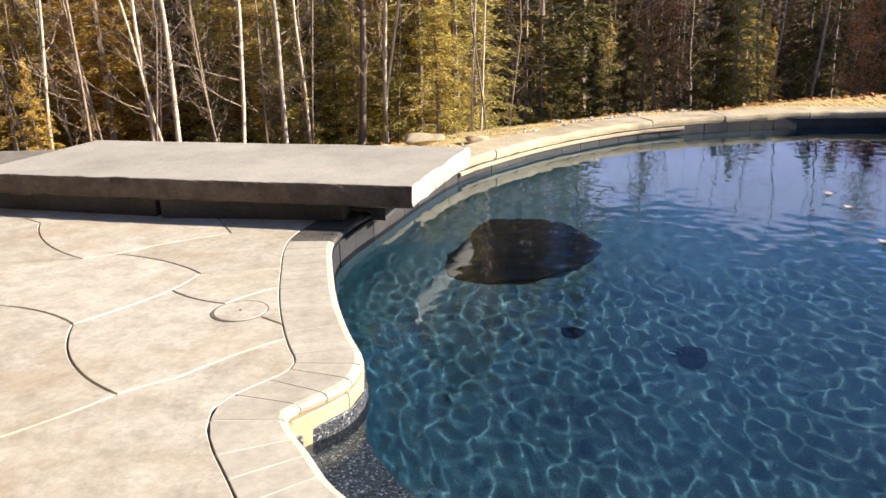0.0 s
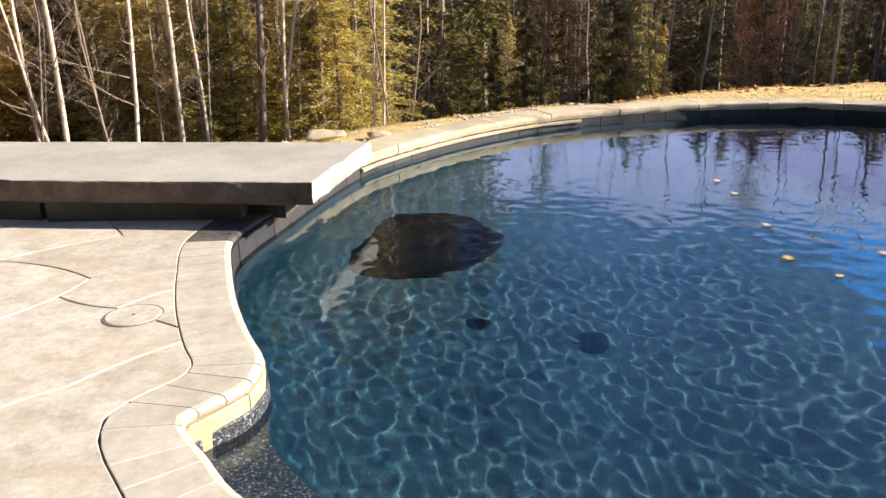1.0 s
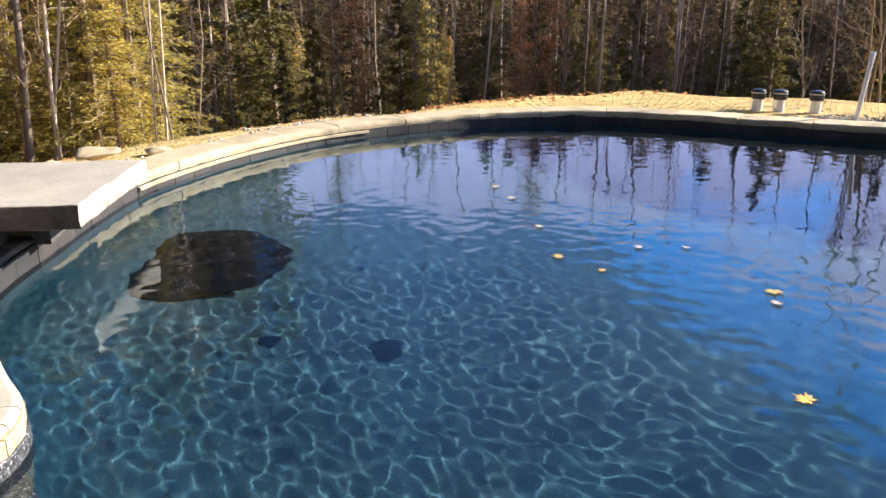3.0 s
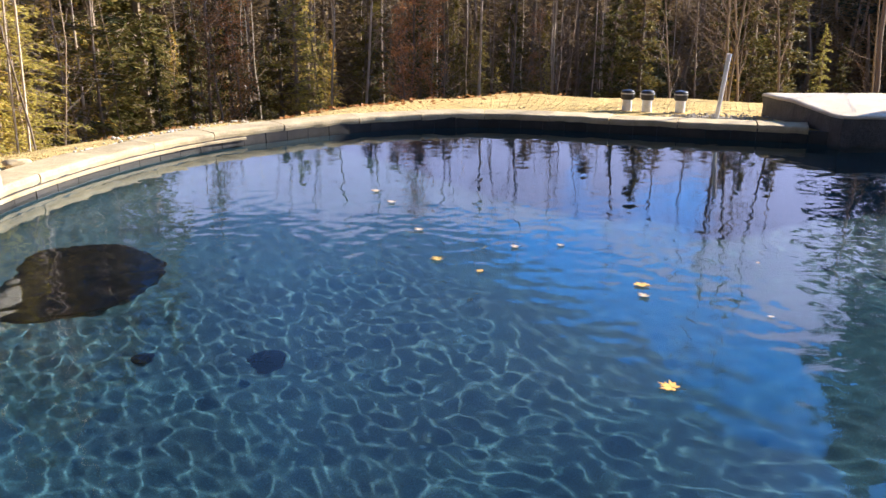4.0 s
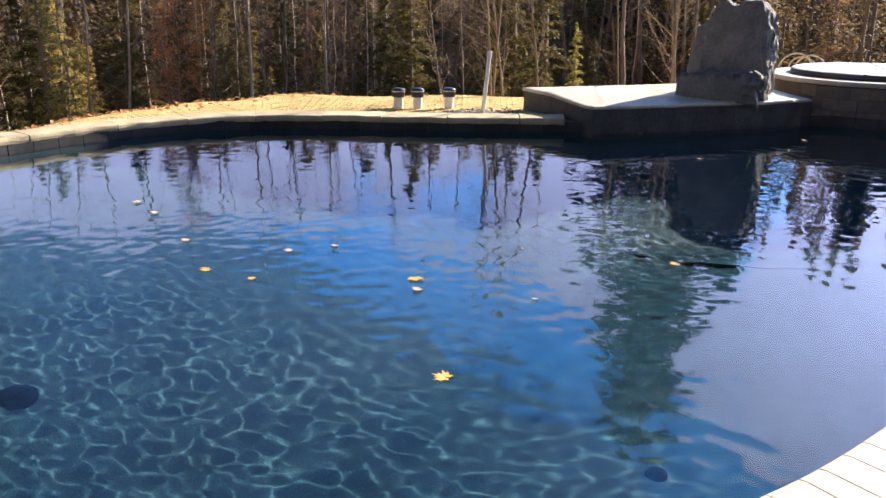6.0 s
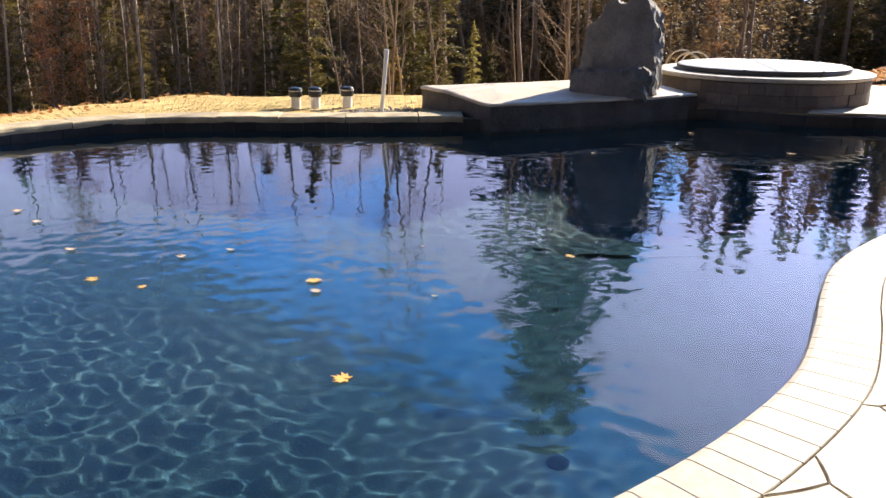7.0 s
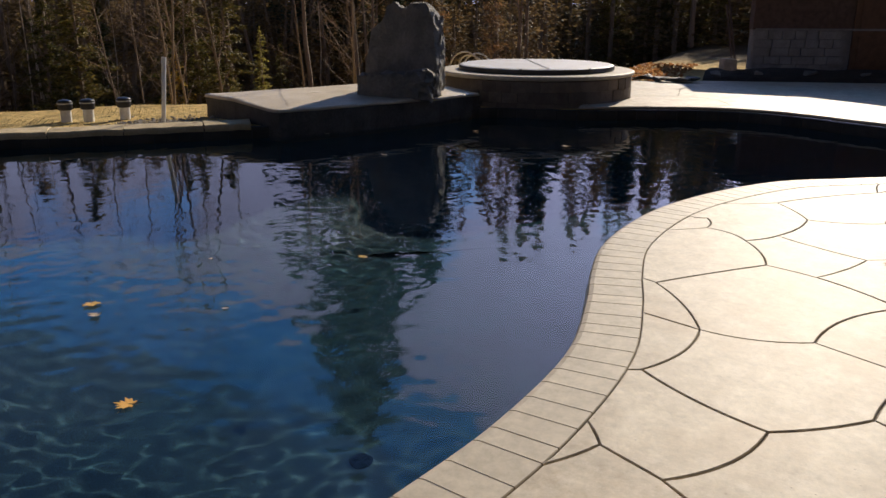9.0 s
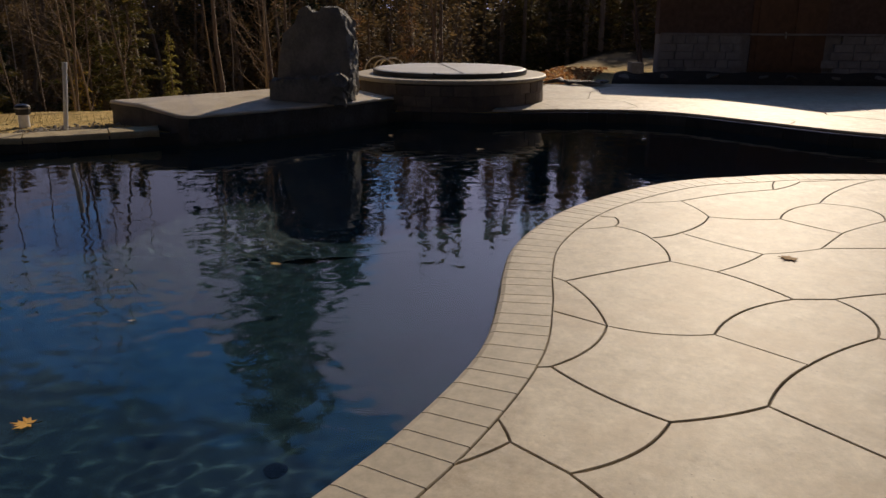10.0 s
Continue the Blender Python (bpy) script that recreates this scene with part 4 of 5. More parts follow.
# ---- raised spa ----
SPA = (15.95, 3.7)
spa = thing("spa", "round raised stone spa with a pale rim", "spa", at=(*SPA, 0))
bm = bmesh.new()
lathe(bm, [(1.70, -0.9), (1.70, 0.40), (1.45, 0.40), (1.45, 0.2), (0.4, 0.2)], 64)
part("shell", bm, SPASTONE, spa)
bm = bmesh.new()
lathe(bm, [(1.44, 0.40), (1.44, 0.465), (1.452, 0.478), (1.80, 0.478), (1.822, 0.466), (1.828, 0.44), (1.818, 0.412), (1.79, 0.402)], 72)
part("rim", bm, COPING, spa, "pale cast stone rim")
for course in range(4):
    z0 = -0.34 + course * 0.183
    k = 0
    a = 140 + course * 5.0
    while a < 318:
        w = random.uniform(6.5, 12.5)
        bm = bmesh.new()
        deep = random.uniform(1.765, 1.79)
        steps = 4
        rows = []
        for s in range(steps):
            ang = radians(a + 0.1 + (w - 0.2) * s / (steps - 1))
            rows.append([(r * math.cos(ang), r * math.sin(ang), z) for r, z in ((1.69, z0 + 0.001), (deep - 0.006, z0 + 0.001), (deep, z0 + 0.008), (deep, z0 + 0.175), (deep - 0.006, z0 + 0.182), (1.69, z0 + 0.182))])
        vs = grid_faces(bm, rows, True)
        bm.faces.new(vs[0][::-1])
        bm.faces.new(vs[-1])
        bmesh.ops.recalc_face_normals(bm, faces=bm.faces)
        part("veneer_stone", bm, SPASTONE, spa)
        a += w
cover = thing("spa_cover", "round pale grey folding vinyl cover lying on the spa", "spa cover", at=(*SPA, 0.48))
for side in (0, 1):
    bm = bmesh.new()
    half = [(1.44 * math.cos(radians(a)), 1.44 * math.sin(radians(a))) for a in [0.4 + 179.2 * n / 44 for n in range(45)]]
    rows = []
    for d, z in ((0.0, 0.0), (-0.008, 0.02), (-0.008, 0.07), (0.0, 0.085), (0.03, 0.095)):
        ins = inset(half, d)
        rows.append([(x, y, z + (0.012 * (1 - min(1, (x * x + y * y) / 2.0)) if z > 0.08 else 0) + 0.004 * noise.noise((x * 3, y * 3, side))) for x, y in ins])
    vs = grid_faces(bm, rows, True)
    bm.faces.new(vs[-1])
    bm.faces.new(vs[0][::-1])
    bmesh.ops.recalc_face_normals(bm, faces=bm.faces)
    ob = part("cover_half", bm, COVER, cover)
    ob.matrix_basis = pose(0, 0, 0, 0, 0, 25 + 180 * side)
# dark ring added to paint the shade on the cover's side
bm = bmesh.new()
lathe(bm, [(1.43, 0.004), (1.458, 0.006), (1.462, 0.02), (1.458, 0.078), (1.43, 0.08)], 64)
part("shade_ring", bm, BLACKCAP, cover, "dark ring for the cover's shaded side")
for a in (185, 235, 290):
    bm = bmesh.new()
    block(bm, pose(1.466 * math.cos(radians(a)), 1.466 * math.sin(radians(a)), 0.01, 0, 0, a), (0.012, 0.05, 0.085), 0.002)
    part("strap", bm, BLACKCAP, cover)

# ---- capped pipes and the white pole ----
def capped_pipe():
    ob = thing("capped_pipe", "short white plastic riser pipe with a black rubber cap", "pipe", "capped riser pipes")
    bm = bmesh.new()
    lathe(bm, [(0.088, -0.08), (0.088, 0.24)], 24)
    part("pipe", bm, PVC, ob, smooth=False)
    bm = bmesh.new()
    lathe(bm, [(0.112, 0.20), (0.118, 0.21), (0.118, 0.29), (0.112, 0.30), (0.112, 0.315), (0.122, 0.322), (0.122, 0.338), (0.10, 0.36), (0.05, 0.372)], 24)
    part("cap", bm, BLACKCAP, ob)
    bm = bmesh.new()
    lathe(bm, [(0.117, 0.296), (0.127, 0.298), (0.127, 0.317), (0.117, 0.319)], 24)
    part("clamp", bm, ALU, ob, "steel band clamp")
    return ob


first = capped_pipe()
first.matrix_world = pose(9.98, 9.29, -0.05) @ Matrix.Scale(0.88, 4)
copy_thing(first, pose(10.2, 9.07, -0.05, 0, 0, 40))
copy_thing(first, pose(10.6, 8.74, -0.05, 0, 0, 85))
pole = thing("plastic_pole", "thin white plastic pipe standing in the gravel, leaning slightly", "pole", at=(10.46, 7.90, -0.1))
bm = bmesh.new()
tube(bm, [(0, 0, 0), (0.035, -0.03, 0.45), (0.075, -0.06, 0.98)], [0.032] * 3, 14, True)
part("pipe", bm, PVC, pole, smooth=False)
bm = bmesh.new()
tube(bm, [(0.068, -0.055, 0.90), (0.0765, -0.0615, 1.0)], [0.037] * 2, 14, True)
part("coupling", bm, PVC, pole)


def pebbles(name, label, centre, spread, count, size, mat, angle=0.0):
    verts, faces = [], []
    ico = bmesh.new()
    bmesh.ops.create_icosphere(ico, subdivisions=1, radius=1)
    base = [v.co.copy() for v in ico.verts]
    tri = [[v.index for v in f.verts] for f in ico.faces]
    ico.free()
    turn = Matrix.Rotation(radians(angle), 2)
    for k in range(count):
        q = turn @ Vector((random.gauss(0, spread[0]), random.gauss(0, spread[1])))
        x, y = centre[0] + q.x, centre[1] + q.y
        i = nearest((x, y))
        if (Vector((x, y)) - EDGE[i]).dot(outward(i, 3)) < 0.55:
            continue
        r = size * random.uniform(0.5, 1.4)
        sq = Vector((random.uniform(0.7, 1.3), random.uniform(0.7, 1.3), random.uniform(0.5, 0.9)))
        at = len(verts)
        verts += [(x + r * b.x * sq.x, y + r * b.y * sq.y, height(x, y) + r * 0.3 + r * b.z * sq.z) for b in base]
        faces += [[at + n for n in t] for t in tri]
    me = bpy.data.meshes.new(name)
    me.from_pydata(verts, [], faces)
    me.materials.append(mat)
    return tagged(new(name, me), label, name, kind="stuff")


GRAVELMAT = stone("mixed gravel", (0.24, 0.21, 0.17), (0.48, 0.43, 0.36), (0.12, 0.11, 0.10), 18, 0.9, 0.4, 40, 0)
pebbles("gravel", "loose grey and tan gravel beside the rock ledge", (10.5, 7.95), (0.42, 0.25), 420, 0.022, GRAVELMAT, -45)
pebbles("soil_clods", "scattered clods on the sandy soil", (9.6, 9.6), (1.6, 0.5), 70, 0.012, EARTH, -40)
pebbles("stone_chips", "pale stone chips behind the far coping", (2.6, 10.3), (1.0, 0.16), 240, 0.022, WHITESTONE, 35)

# ---- terrace edge: mulch bed, flat stones, house, ladder, hose ----
bm = bmesh.new()
rows = []
for k in range(30):
    y = 1.0 - k * 0.28
    x0 = 20.3 - (y - 1.1) * 0.25
    rows.append([(x0 + dx, y, z + 0.05 * noise.noise((x0 + dx * 3, y * 2, 0)) * (1 if 0 < n < 5 else 0)) for n, (dx, z) in enumerate(((0, -0.1), (0.15, 0.06), (0.7, 0.14), (1.3, 0.16), (2.2, 0.12), (3.2, -0.1)))])
grid_faces(bm, rows)
tagged(mesh_object("mulch_bed", bm, MULCH, None, True), "dark mulch bed along the house wall", "planting bed", kind="structure")
for k in range(9):
    x, y = 19.75 + random.uniform(-0.25, 0.35), 2.55 - k * 0.17
    s = random.uniform(0.22, 0.4)
    bm = hull_rock([(random.uniform(-1, 1) * s, random.uniform(-1, 1) * s * 0.7, random.uniform(0, 0.35) * s) for _ in range(10)], 2, 0.012, k, 6)
    ob = mesh_object("flat_stone", bm, STONE_AND_SHADE)
    ob.matrix_world = pose(x, y, 0.0)
    tagged(ob, "flat loose grey stone at the edge of the terrace", "stone", "loose flat stones")
for k in range(8):
    y = 0.6 - k * 0.95 + random.uniform(-0.2, 0.2)
    s = random.uniform(0.12, 0.2)
    bm = hull_rock([(random.uniform(-1, 1) * s, random.uniform(-1, 1) * s, random.uniform(0, 0.9) * s) for _ in range(11)], 2, 0.012, k + 20, 6)
    ob = mesh_object("bed_stone", bm, ROCK)
    ob.matrix_world = pose(20.75 - (y - 1.1) * 0.25, y, 0.05)
    tagged(ob, "rounded grey stone in the mulch bed", "stone", "bed stones")

house = thing("house", "dark stained house wall with grey stone base in shade", "house", at=(23.2, 0.1, -0.1), rz=14.0)
# local x runs away from the pool, local -y along the wall
bm = bmesh.new()
block(bm, pose(0.25, -5.0, 1.15), (0.5, 10.0, 1.2), 0.02)
block(bm, pose(3.25, -6.0, 1.15), (5.5, 7.9, 1.2), 0.02)
part("wall", bm, SIDING, house)
for k in range(7):
    bm = bmesh.new()
    block(bm, pose(-0.012, -5.0, 1.15 + k * 0.18), (0.035, 10.02, 0.165), 0.004)
    part("siding_board", bm, SIDING, house)
bm = bmesh.new()
block(bm, pose(0.25, -5.0, -0.2), (0.46, 9.96, 1.36), 0.02)
block(bm, pose(3.25, -6.0, -0.2), (5.46, 7.86, 1.36), 0.02)
part("base_wall", bm, BASESTONE, house)
for course in range(6):
    y = -0.02
    while y > -9.9:
        w = random.uniform(0.25, 0.6)
        if not -4.45 < y - w / 2 < -2.2:
            bm = bmesh.new()
            block(bm, pose(-0.03 + random.uniform(-0.012, 0.012), y - w / 2, -0.1 + course * 0.205), (0.12, w - 0.012, 0.193), 0.008)
            part("base_stone", bm, BASESTONE, house)
        y -= w
bm = bmesh.new()
block(bm, pose(-0.05, -5.0, 1.13), (0.16, 9.9, 0.05), 0.01)
part("ledger", bm, BASESTONE, house)
bm = bmesh.new()
block(bm, pose(-0.03, -3.32, 0.16), (0.08, 1.9, 2.1), 0.006)
door = part("door", bm, DOORWOOD, house, "wide brown double door")
for dy in (-0.48, 0.48):
    for z0, hh in ((0.3, 0.7), (1.15, 0.95)):
        bm = bmesh.new()
        block(bm, pose(-0.085, -3.32 + dy, z0), (0.03, 0.66, hh), 0.008)
        part("panel", bm, DOORWOOD, door)
bm = bmesh.new()
block(bm, pose(-0.09, -3.24, 1.05), (0.05, 0.03, 0.16), 0.006)
part("handle", bm, ALU, door)
bm = bmesh.new()
block(bm, pose(-0.12, -3.32, 0.05), (0.3, 2.1, 0.1), 0.01)
part("threshold", bm, BASESTONE, house)
bm = bmesh.new()
crest = [(0.55, 2.38), (-1.66, 2.75), (-2.52, 3.13), (-3.77, 3.80), (-4.73, 3.51), (-5.93, 3.15), (-10.4, 3.0)]
outline = crest + [(y, z - 0.14) for y, z in crest[::-1]]
vs = grid_faces(bm, [[(-0.7, y, z) for y, z in outline], [(6.5, y, z) for y, z in outline]], True)
bm.faces.new(vs[0][::-1])
bm.faces.new(vs[1])
bmesh.ops.recalc_face_normals(bm, faces=bm.faces)
part("roof", bm, SHINGLE, house)

bm = bmesh.new()
outline = [(-0.05, 2.3)] + [(y - 0.03 if y > -0.5 else y, z - 0.17) for y, z in crest[1:-1]] + [(-9.9, 2.82), (-9.9, 2.3)]
vs = grid_faces(bm, [[(0.0, y, z) for y, z in outline], [(0.15, y, z) for y, z in outline]], True)
bm.faces.new(vs[0][::-1])
bm.faces.new(vs[1])
bmesh.ops.recalc_face_normals(bm, faces=bm.faces)
part("gable_wall", bm, SIDING, house)

plank = thing("timber_plank", "dark weathered timber planks leaning at the house corner", "plank", at=(22.3, 0.35, -0.02), rz=60)
for dy, tall in ((0.0, 2.3), (0.13, 1.7)):
    bm = bmesh.new()
    block(bm, pose(0.0, dy, 0.0, 0, 13, 0), (0.03, 0.06, tall), 0.005)
    part("board", bm, SIDING, plank)
bm = bmesh.new()
block(bm, pose(21.8, 0.55, -0.02, 0, 0, 20), (0.45, 0.3, 0.42), 0.02)
tagged(mesh_object("concrete_block", bm, CONCRETE), "pale block standing at the house corner", "block")

hose = thing("hose_coil", "loose tan plastic hose in standing loops behind the spa", "hose", at=(18.8, 5.9, -0.05))
for r, y, tilt in ((0.33, 0.0, 0.2), (0.30, 0.14, -0.25), (0.22, -0.5, 0.5), (0.36, 0.3, 0.1)):
    bm = bmesh.new()
    pts = [(tilt * r * math.sin(radians(a)), y + r * math.cos(radians(a)), 0.28 + r * math.sin(radians(a))) for a in range(-80, 262, 12)]
    tube(bm, pts, [0.02] * len(pts), 8, True)
    part("loop", bm, WHITESTONE, hose)

# ---- floating leaves ----
def maple_leaf(size, mat, curl):
    lobes = ((0, 1.0), (14, 0.55), (27, 0.78), (40, 0.42), (55, 0.95), (72, 0.6), (86, 0.75), (112, 0.4), (135, 0.62), (158, 0.35), (172, 0.25))
    edge = [(a, r) for a, r in lobes] + [(-a, r) for a, r in lobes[:0:-1]]
    bm = bmesh.new()
    ring = [(size * r * math.sin(radians(a)), size * r * math.cos(radians(a))) for a, r in edge]
    lift = lambda x, y: curl * (x * x + y * y) / size
    top = [bm.verts.new((x, y, lift(x, y) + 0.004)) for x, y in ring]
    low = [bm.verts.new((x, y, lift(x, y) + 0.001)) for x, y in ring]
    c, d = bm.verts.new((0, 0, 0.004)), bm.verts.new((0, 0, 0.001))
    k = len(ring)
    for i in range(k):
        j = (i + 1) % k
        bm.faces.new((c, top[i], top[j]))
        bm.faces.new((d, low[j], low[i]))
        bm.faces.new((top[i], low[i], low[j], top[j]))
    bmesh.ops.recalc_face_normals(bm, faces=bm.faces)
    return bm


def floating(places, size, mat, curl, label, group):
    blade = maple_leaf(size, mat, curl)
    stem = bmesh.new()
    tube(stem, [(0, 0, 0.004), (0.0, -size * 0.5, 0.006), (size * 0.1, -size * 0.95, 0.012)], [0.0022, 0.002, 0.0015], 5, True)
    first = None
    for x, y, turn, k in places:
        if first is None:
            first = thing("fallen_leaf", label, "leaf", group)
            part("blade", blade, mat, first)
            part("stem", stem, GREYBARK, first)
            first.matrix_world = pose(x, y, WATER + 0.006, 0, 0, turn) @ Matrix.Scale(k, 4)
        else:
            copy_thing(first, pose(x, y, WATER + 0.006, 0, 0, turn) @ Matrix.Scale(k, 4))


floating([(3.49, 2.24, 20, 1.0), (4.47, 3.43, 140, 1.0), (6.03, 2.28, 60, 0.7), (3.58, 4.64, 75, 0.9), (3.69, 4.24, 10, 0.55)], 0.075, FALLEN, 0.1, "golden maple leaf floating flat on the pool", "floating maple leaves")
floating([(4.33, 3.26, 80, 0.8), (4.59, 4.43, 100, 0.8), (4.26, 4.58, 50, 0.95), (3.86, 5.4, 95, 1.0), (4.12, 6.37, 100, 1.1), (4.2, 6.85, 60, 1.1), (4.73, 2.59, 120, 0.55), (11.27, 5.57, 80, 1.0), (12.32, 3.6, 70, 1.1), (11.49, 2.02, 100, 1.4), (10.0, 4.02, 95, 1.0), (5.55, 3.32, 0, 0.4), (6.02, 2.25, 0, 0.4)], 0.07, PALE, 0.25, "curled leaf with painted glint floating on the pool", "floating pale leaves")
deck_leaf = thing("dry_leaf", "brown dry leaf lying on the deck", "leaf", at=(6.62, -1.36, 0.004), rz=50)
part("blade", maple_leaf(0.085, PALE, 0.06), DEADLEAF, deck_leaf)


# ---- trees ----
def mesh_from(name, verts, faces, mat, smooth=False):
    me = bpy.data.meshes.new(name)
    me.from_pydata(verts, [], faces)
    if smooth:
        me.polygons.foreach_set("use_smooth", [True] * len(faces))
    me.materials.append(mat)
    return me


def limb(verts, faces, points, radii, sides):
    at = len(verts)
    for i, p in enumerate(points):
        d = (points[min(i + 1, len(points) - 1)] - points[max(i - 1, 0)]).normalized()
        u = d.cross(Vector((0.31, 0.95, 0.1)) if abs(d.z) > 0.6 else Vector((0, 0, 1))).normalized()
        v = d.cross(u)
        for s in range(sides):
            a = 2 * math.pi * s / sides
            verts.append(p + radii[i] * (math.cos(a) * u + math.sin(a) * v))
    for i in range(len(points) - 1):
        for s in range(sides):
            a, b = at + i * sides + s, at + i * sides + (s + 1) % sides
            faces.append((a, b, b + sides, a + sides))


def trunk_line(rng, tall, lean, steps=9, wander=0.11):
    pts, x, y = [], 0.0, 0.0
    for k in range(steps):
        u = k / (steps - 1)
        pts.append(Vector((x + lean[0] * u * tall, y + lean[1] * u * tall, -0.3 + u * (tall + 0.3))))
        x += rng.uniform(-wander, wander)
        y += rng.uniform(-wander, wander)
    return pts


def at_height(pts, u):
    f = u * (len(pts) - 1)
    i = min(int(f), len(pts) - 2)
    return pts[i].lerp(pts[i + 1], f - i)


def bare_tree(seed, tall, r0, mat, label, lean=(0, 0), limbs=22, low=0.12, mass=None, wander=0.11):
    """A leafless tree: a tapered trunk, limbs with twigs, and dry leaves on some."""
    rng = random.Random(seed)
    pts = trunk_line(rng, tall, lean, 9, wander)
    tree = thing("tree", label, "tree", "woodland trees")
    verts, faces = [], []
    limb(verts, faces, pts, [r0 * (1 - 0.82 * k / (len(pts) - 1)) for k in range(len(pts))], 7)
    ob = new("trunk", mesh_from("trunk", verts, faces, mat, True))
    ob.parent = tree
    verts, faces, tips = [], [], []
    for k in range(limbs):
        u = low + (0.97 - low) * (k + rng.random()) / limbs
        a, rise = rng.uniform(0, 2 * math.pi), rng.uniform(0.25, 0.9)
        long = tall * rng.uniform(0.07, 0.17) * (1.15 - 0.6 * u)
        p = at_height(pts, u)
        d = Vector((math.cos(a), math.sin(a), rise)).normalized()
        line = [p]
        for s in range(3):
            d = (d + Vector((rng.uniform(-0.3, 0.3), rng.uniform(-0.3, 0.3), rng.uniform(-0.05, 0.3)))).normalized()
            line.append(line[-1] + d * long / 3)
        rr = r0 * (1 - 0.8 * u) * 0.30
        limb(verts, faces, line, [rr, rr * 0.75, rr * 0.5, rr * 0.25], 4)
        for t in range(5):
            q = at_height(line, rng.uniform(0.25, 1.0))
            e = (d + Vector((rng.uniform(-1, 1), rng.uniform(-1, 1), rng.uniform(-0.3, 0.8)))).normalized()
            m = q + e * long * rng.uniform(0.15, 0.3)
            w = m + (e + Vector((rng.uniform(-0.5, 0.5), rng.uniform(-0.5, 0.5), rng.uniform(-0.2, 0.4)))) * long * 0.22
            limb(verts, faces, [q, m, w], [rr * 0.35, rr * 0.25, rr * 0.12], 3)
            tips += [m, w]
    ob = tagged(new("crown", mesh_from("crown", verts, faces, TWIGS)), kind="stuff")
    ob.parent = tree
    if mass:
        verts, faces = [], []
        for q in tips:
            for n in range(mass):
                leaf_quad(verts, faces, q + Vector((rng.gauss(0, 0.16), rng.gauss(0, 0.16), rng.gauss(0, 0.12))), Vector((rng.uniform(-1, 1), rng.uniform(-1, 1), rng.uniform(-0.6, 0.2))).normalized(), 0.085, 0.045, rng)
        ob = tagged(new("foliage", mesh_from("foliage", verts, faces, BEECH)), kind="stuff")
        ob.parent = tree
    return tree


def leaf_quad(verts, faces, p, d, long, wide, rng):
    side = d.cross(Vector((rng.uniform(-1.3, 1.3), rng.uniform(-1.3, 1.3), 1))).normalized() * wide
    at = len(verts)
    verts += [p - d * long * 0.5, p + side * 0.5, p + d * long * 0.5, p - side * 0.5]
    faces.append((at, at + 1, at + 2, at + 3))


def hemlock(seed, tall, wide, mat, label, dense=1.0, bare=0.04, spray=1.0, fall=0.8):
    """An evergreen: trunk, drooping boughs and thousands of short needle sprays along them."""
    rng = random.Random(seed)
    pts = trunk_line(rng, tall, (0, 0), 7, 0.03)
    tree = thing("evergreen", label, "tree", "woodland evergreens")
    verts, faces = [], []
    limb(verts, faces, pts, [0.016 * tall * (1 - 0.9 * k / 6) for k in range(7)], 6)
    lv, lf = [], []
    boughs = int(16 * tall)
    for k in range(boughs):
        u = bare + (1 - bare) * (k + rng.random()) / boughs
        a = rng.uniform(0, 2 * math.pi)
        long = wide * (1.02 - u) ** fall * rng.uniform(0.55, 1.15)
        p = at_height(pts, u)
        d = Vector((math.cos(a), math.sin(a), rng.uniform(0.0, 0.35)))
        line = [p, p + d * long * 0.5, p + d * long + Vector((0, 0, -0.22 * long))]
        limb(verts, faces, line, [0.016, 0.011, 0.005], 3)
        side = Vector((-d.y, d.x, 0))
        for n in range(int((24 + 44 * long) * dense)):
            f = rng.uniform(0.12, 1.0)
            q = at_height(line, f) + side * rng.gauss(0, 0.16 * long * (1.15 - f * 0.7)) + Vector((0, 0, rng.gauss(-0.02, 0.04)))
            e = (d * rng.uniform(0.2, 1) + side * rng.uniform(-1, 1) + Vector((0, 0, rng.uniform(-0.55, 0.12)))).normalized()
            leaf_quad(lv, lf, q, e, spray * rng.uniform(0.10, 0.22), spray * rng.uniform(0.03, 0.065), rng)
    ob = new("trunk", mesh_from("trunk", verts, faces, GREYBARK))
    ob.parent = tree
    ob = tagged(new("crown", mesh_from("crown", lv, lf, mat)), kind="stuff")
    ob.parent = tree
    return tree


def soil(x, y):
    return height(x, y) - 0.05


def settled(x, y):
    """The edge of the woods draws back where the lawn behind the pool widens."""
    v = Vector((x - 0.6, y + 0.3))
    a = math.degrees(math.atan2(v.x, v.y))
    k = max(0.0, min(1.0, (a - 5) / 6)) * max(0.0, min(1.0, (50 - a) / 7))
    v *= 1 + 0.38 * k
    return v.x + 0.6, v.y - 0.3


def planted(first, x, y, turn=0.0, size=1.0):
    x, y = settled(x, y)
    return copy_thing(first, pose(x, y, soil(x, y), 0, 0, turn) @ Matrix.Scale(size / first.scale[0], 4))


def stand_of(first, places):
    """The first tree is set at the first place, copies of it at the others."""
    for k, (x, y, turn, size) in enumerate(places):
        if k == 0:
            x, y = settled(x, y)
            first.matrix_world = pose(x, y, soil(x, y), 0, 0, turn) @ Matrix.Scale(size, 4)
        else:
            planted(first, x, y, turn, size)


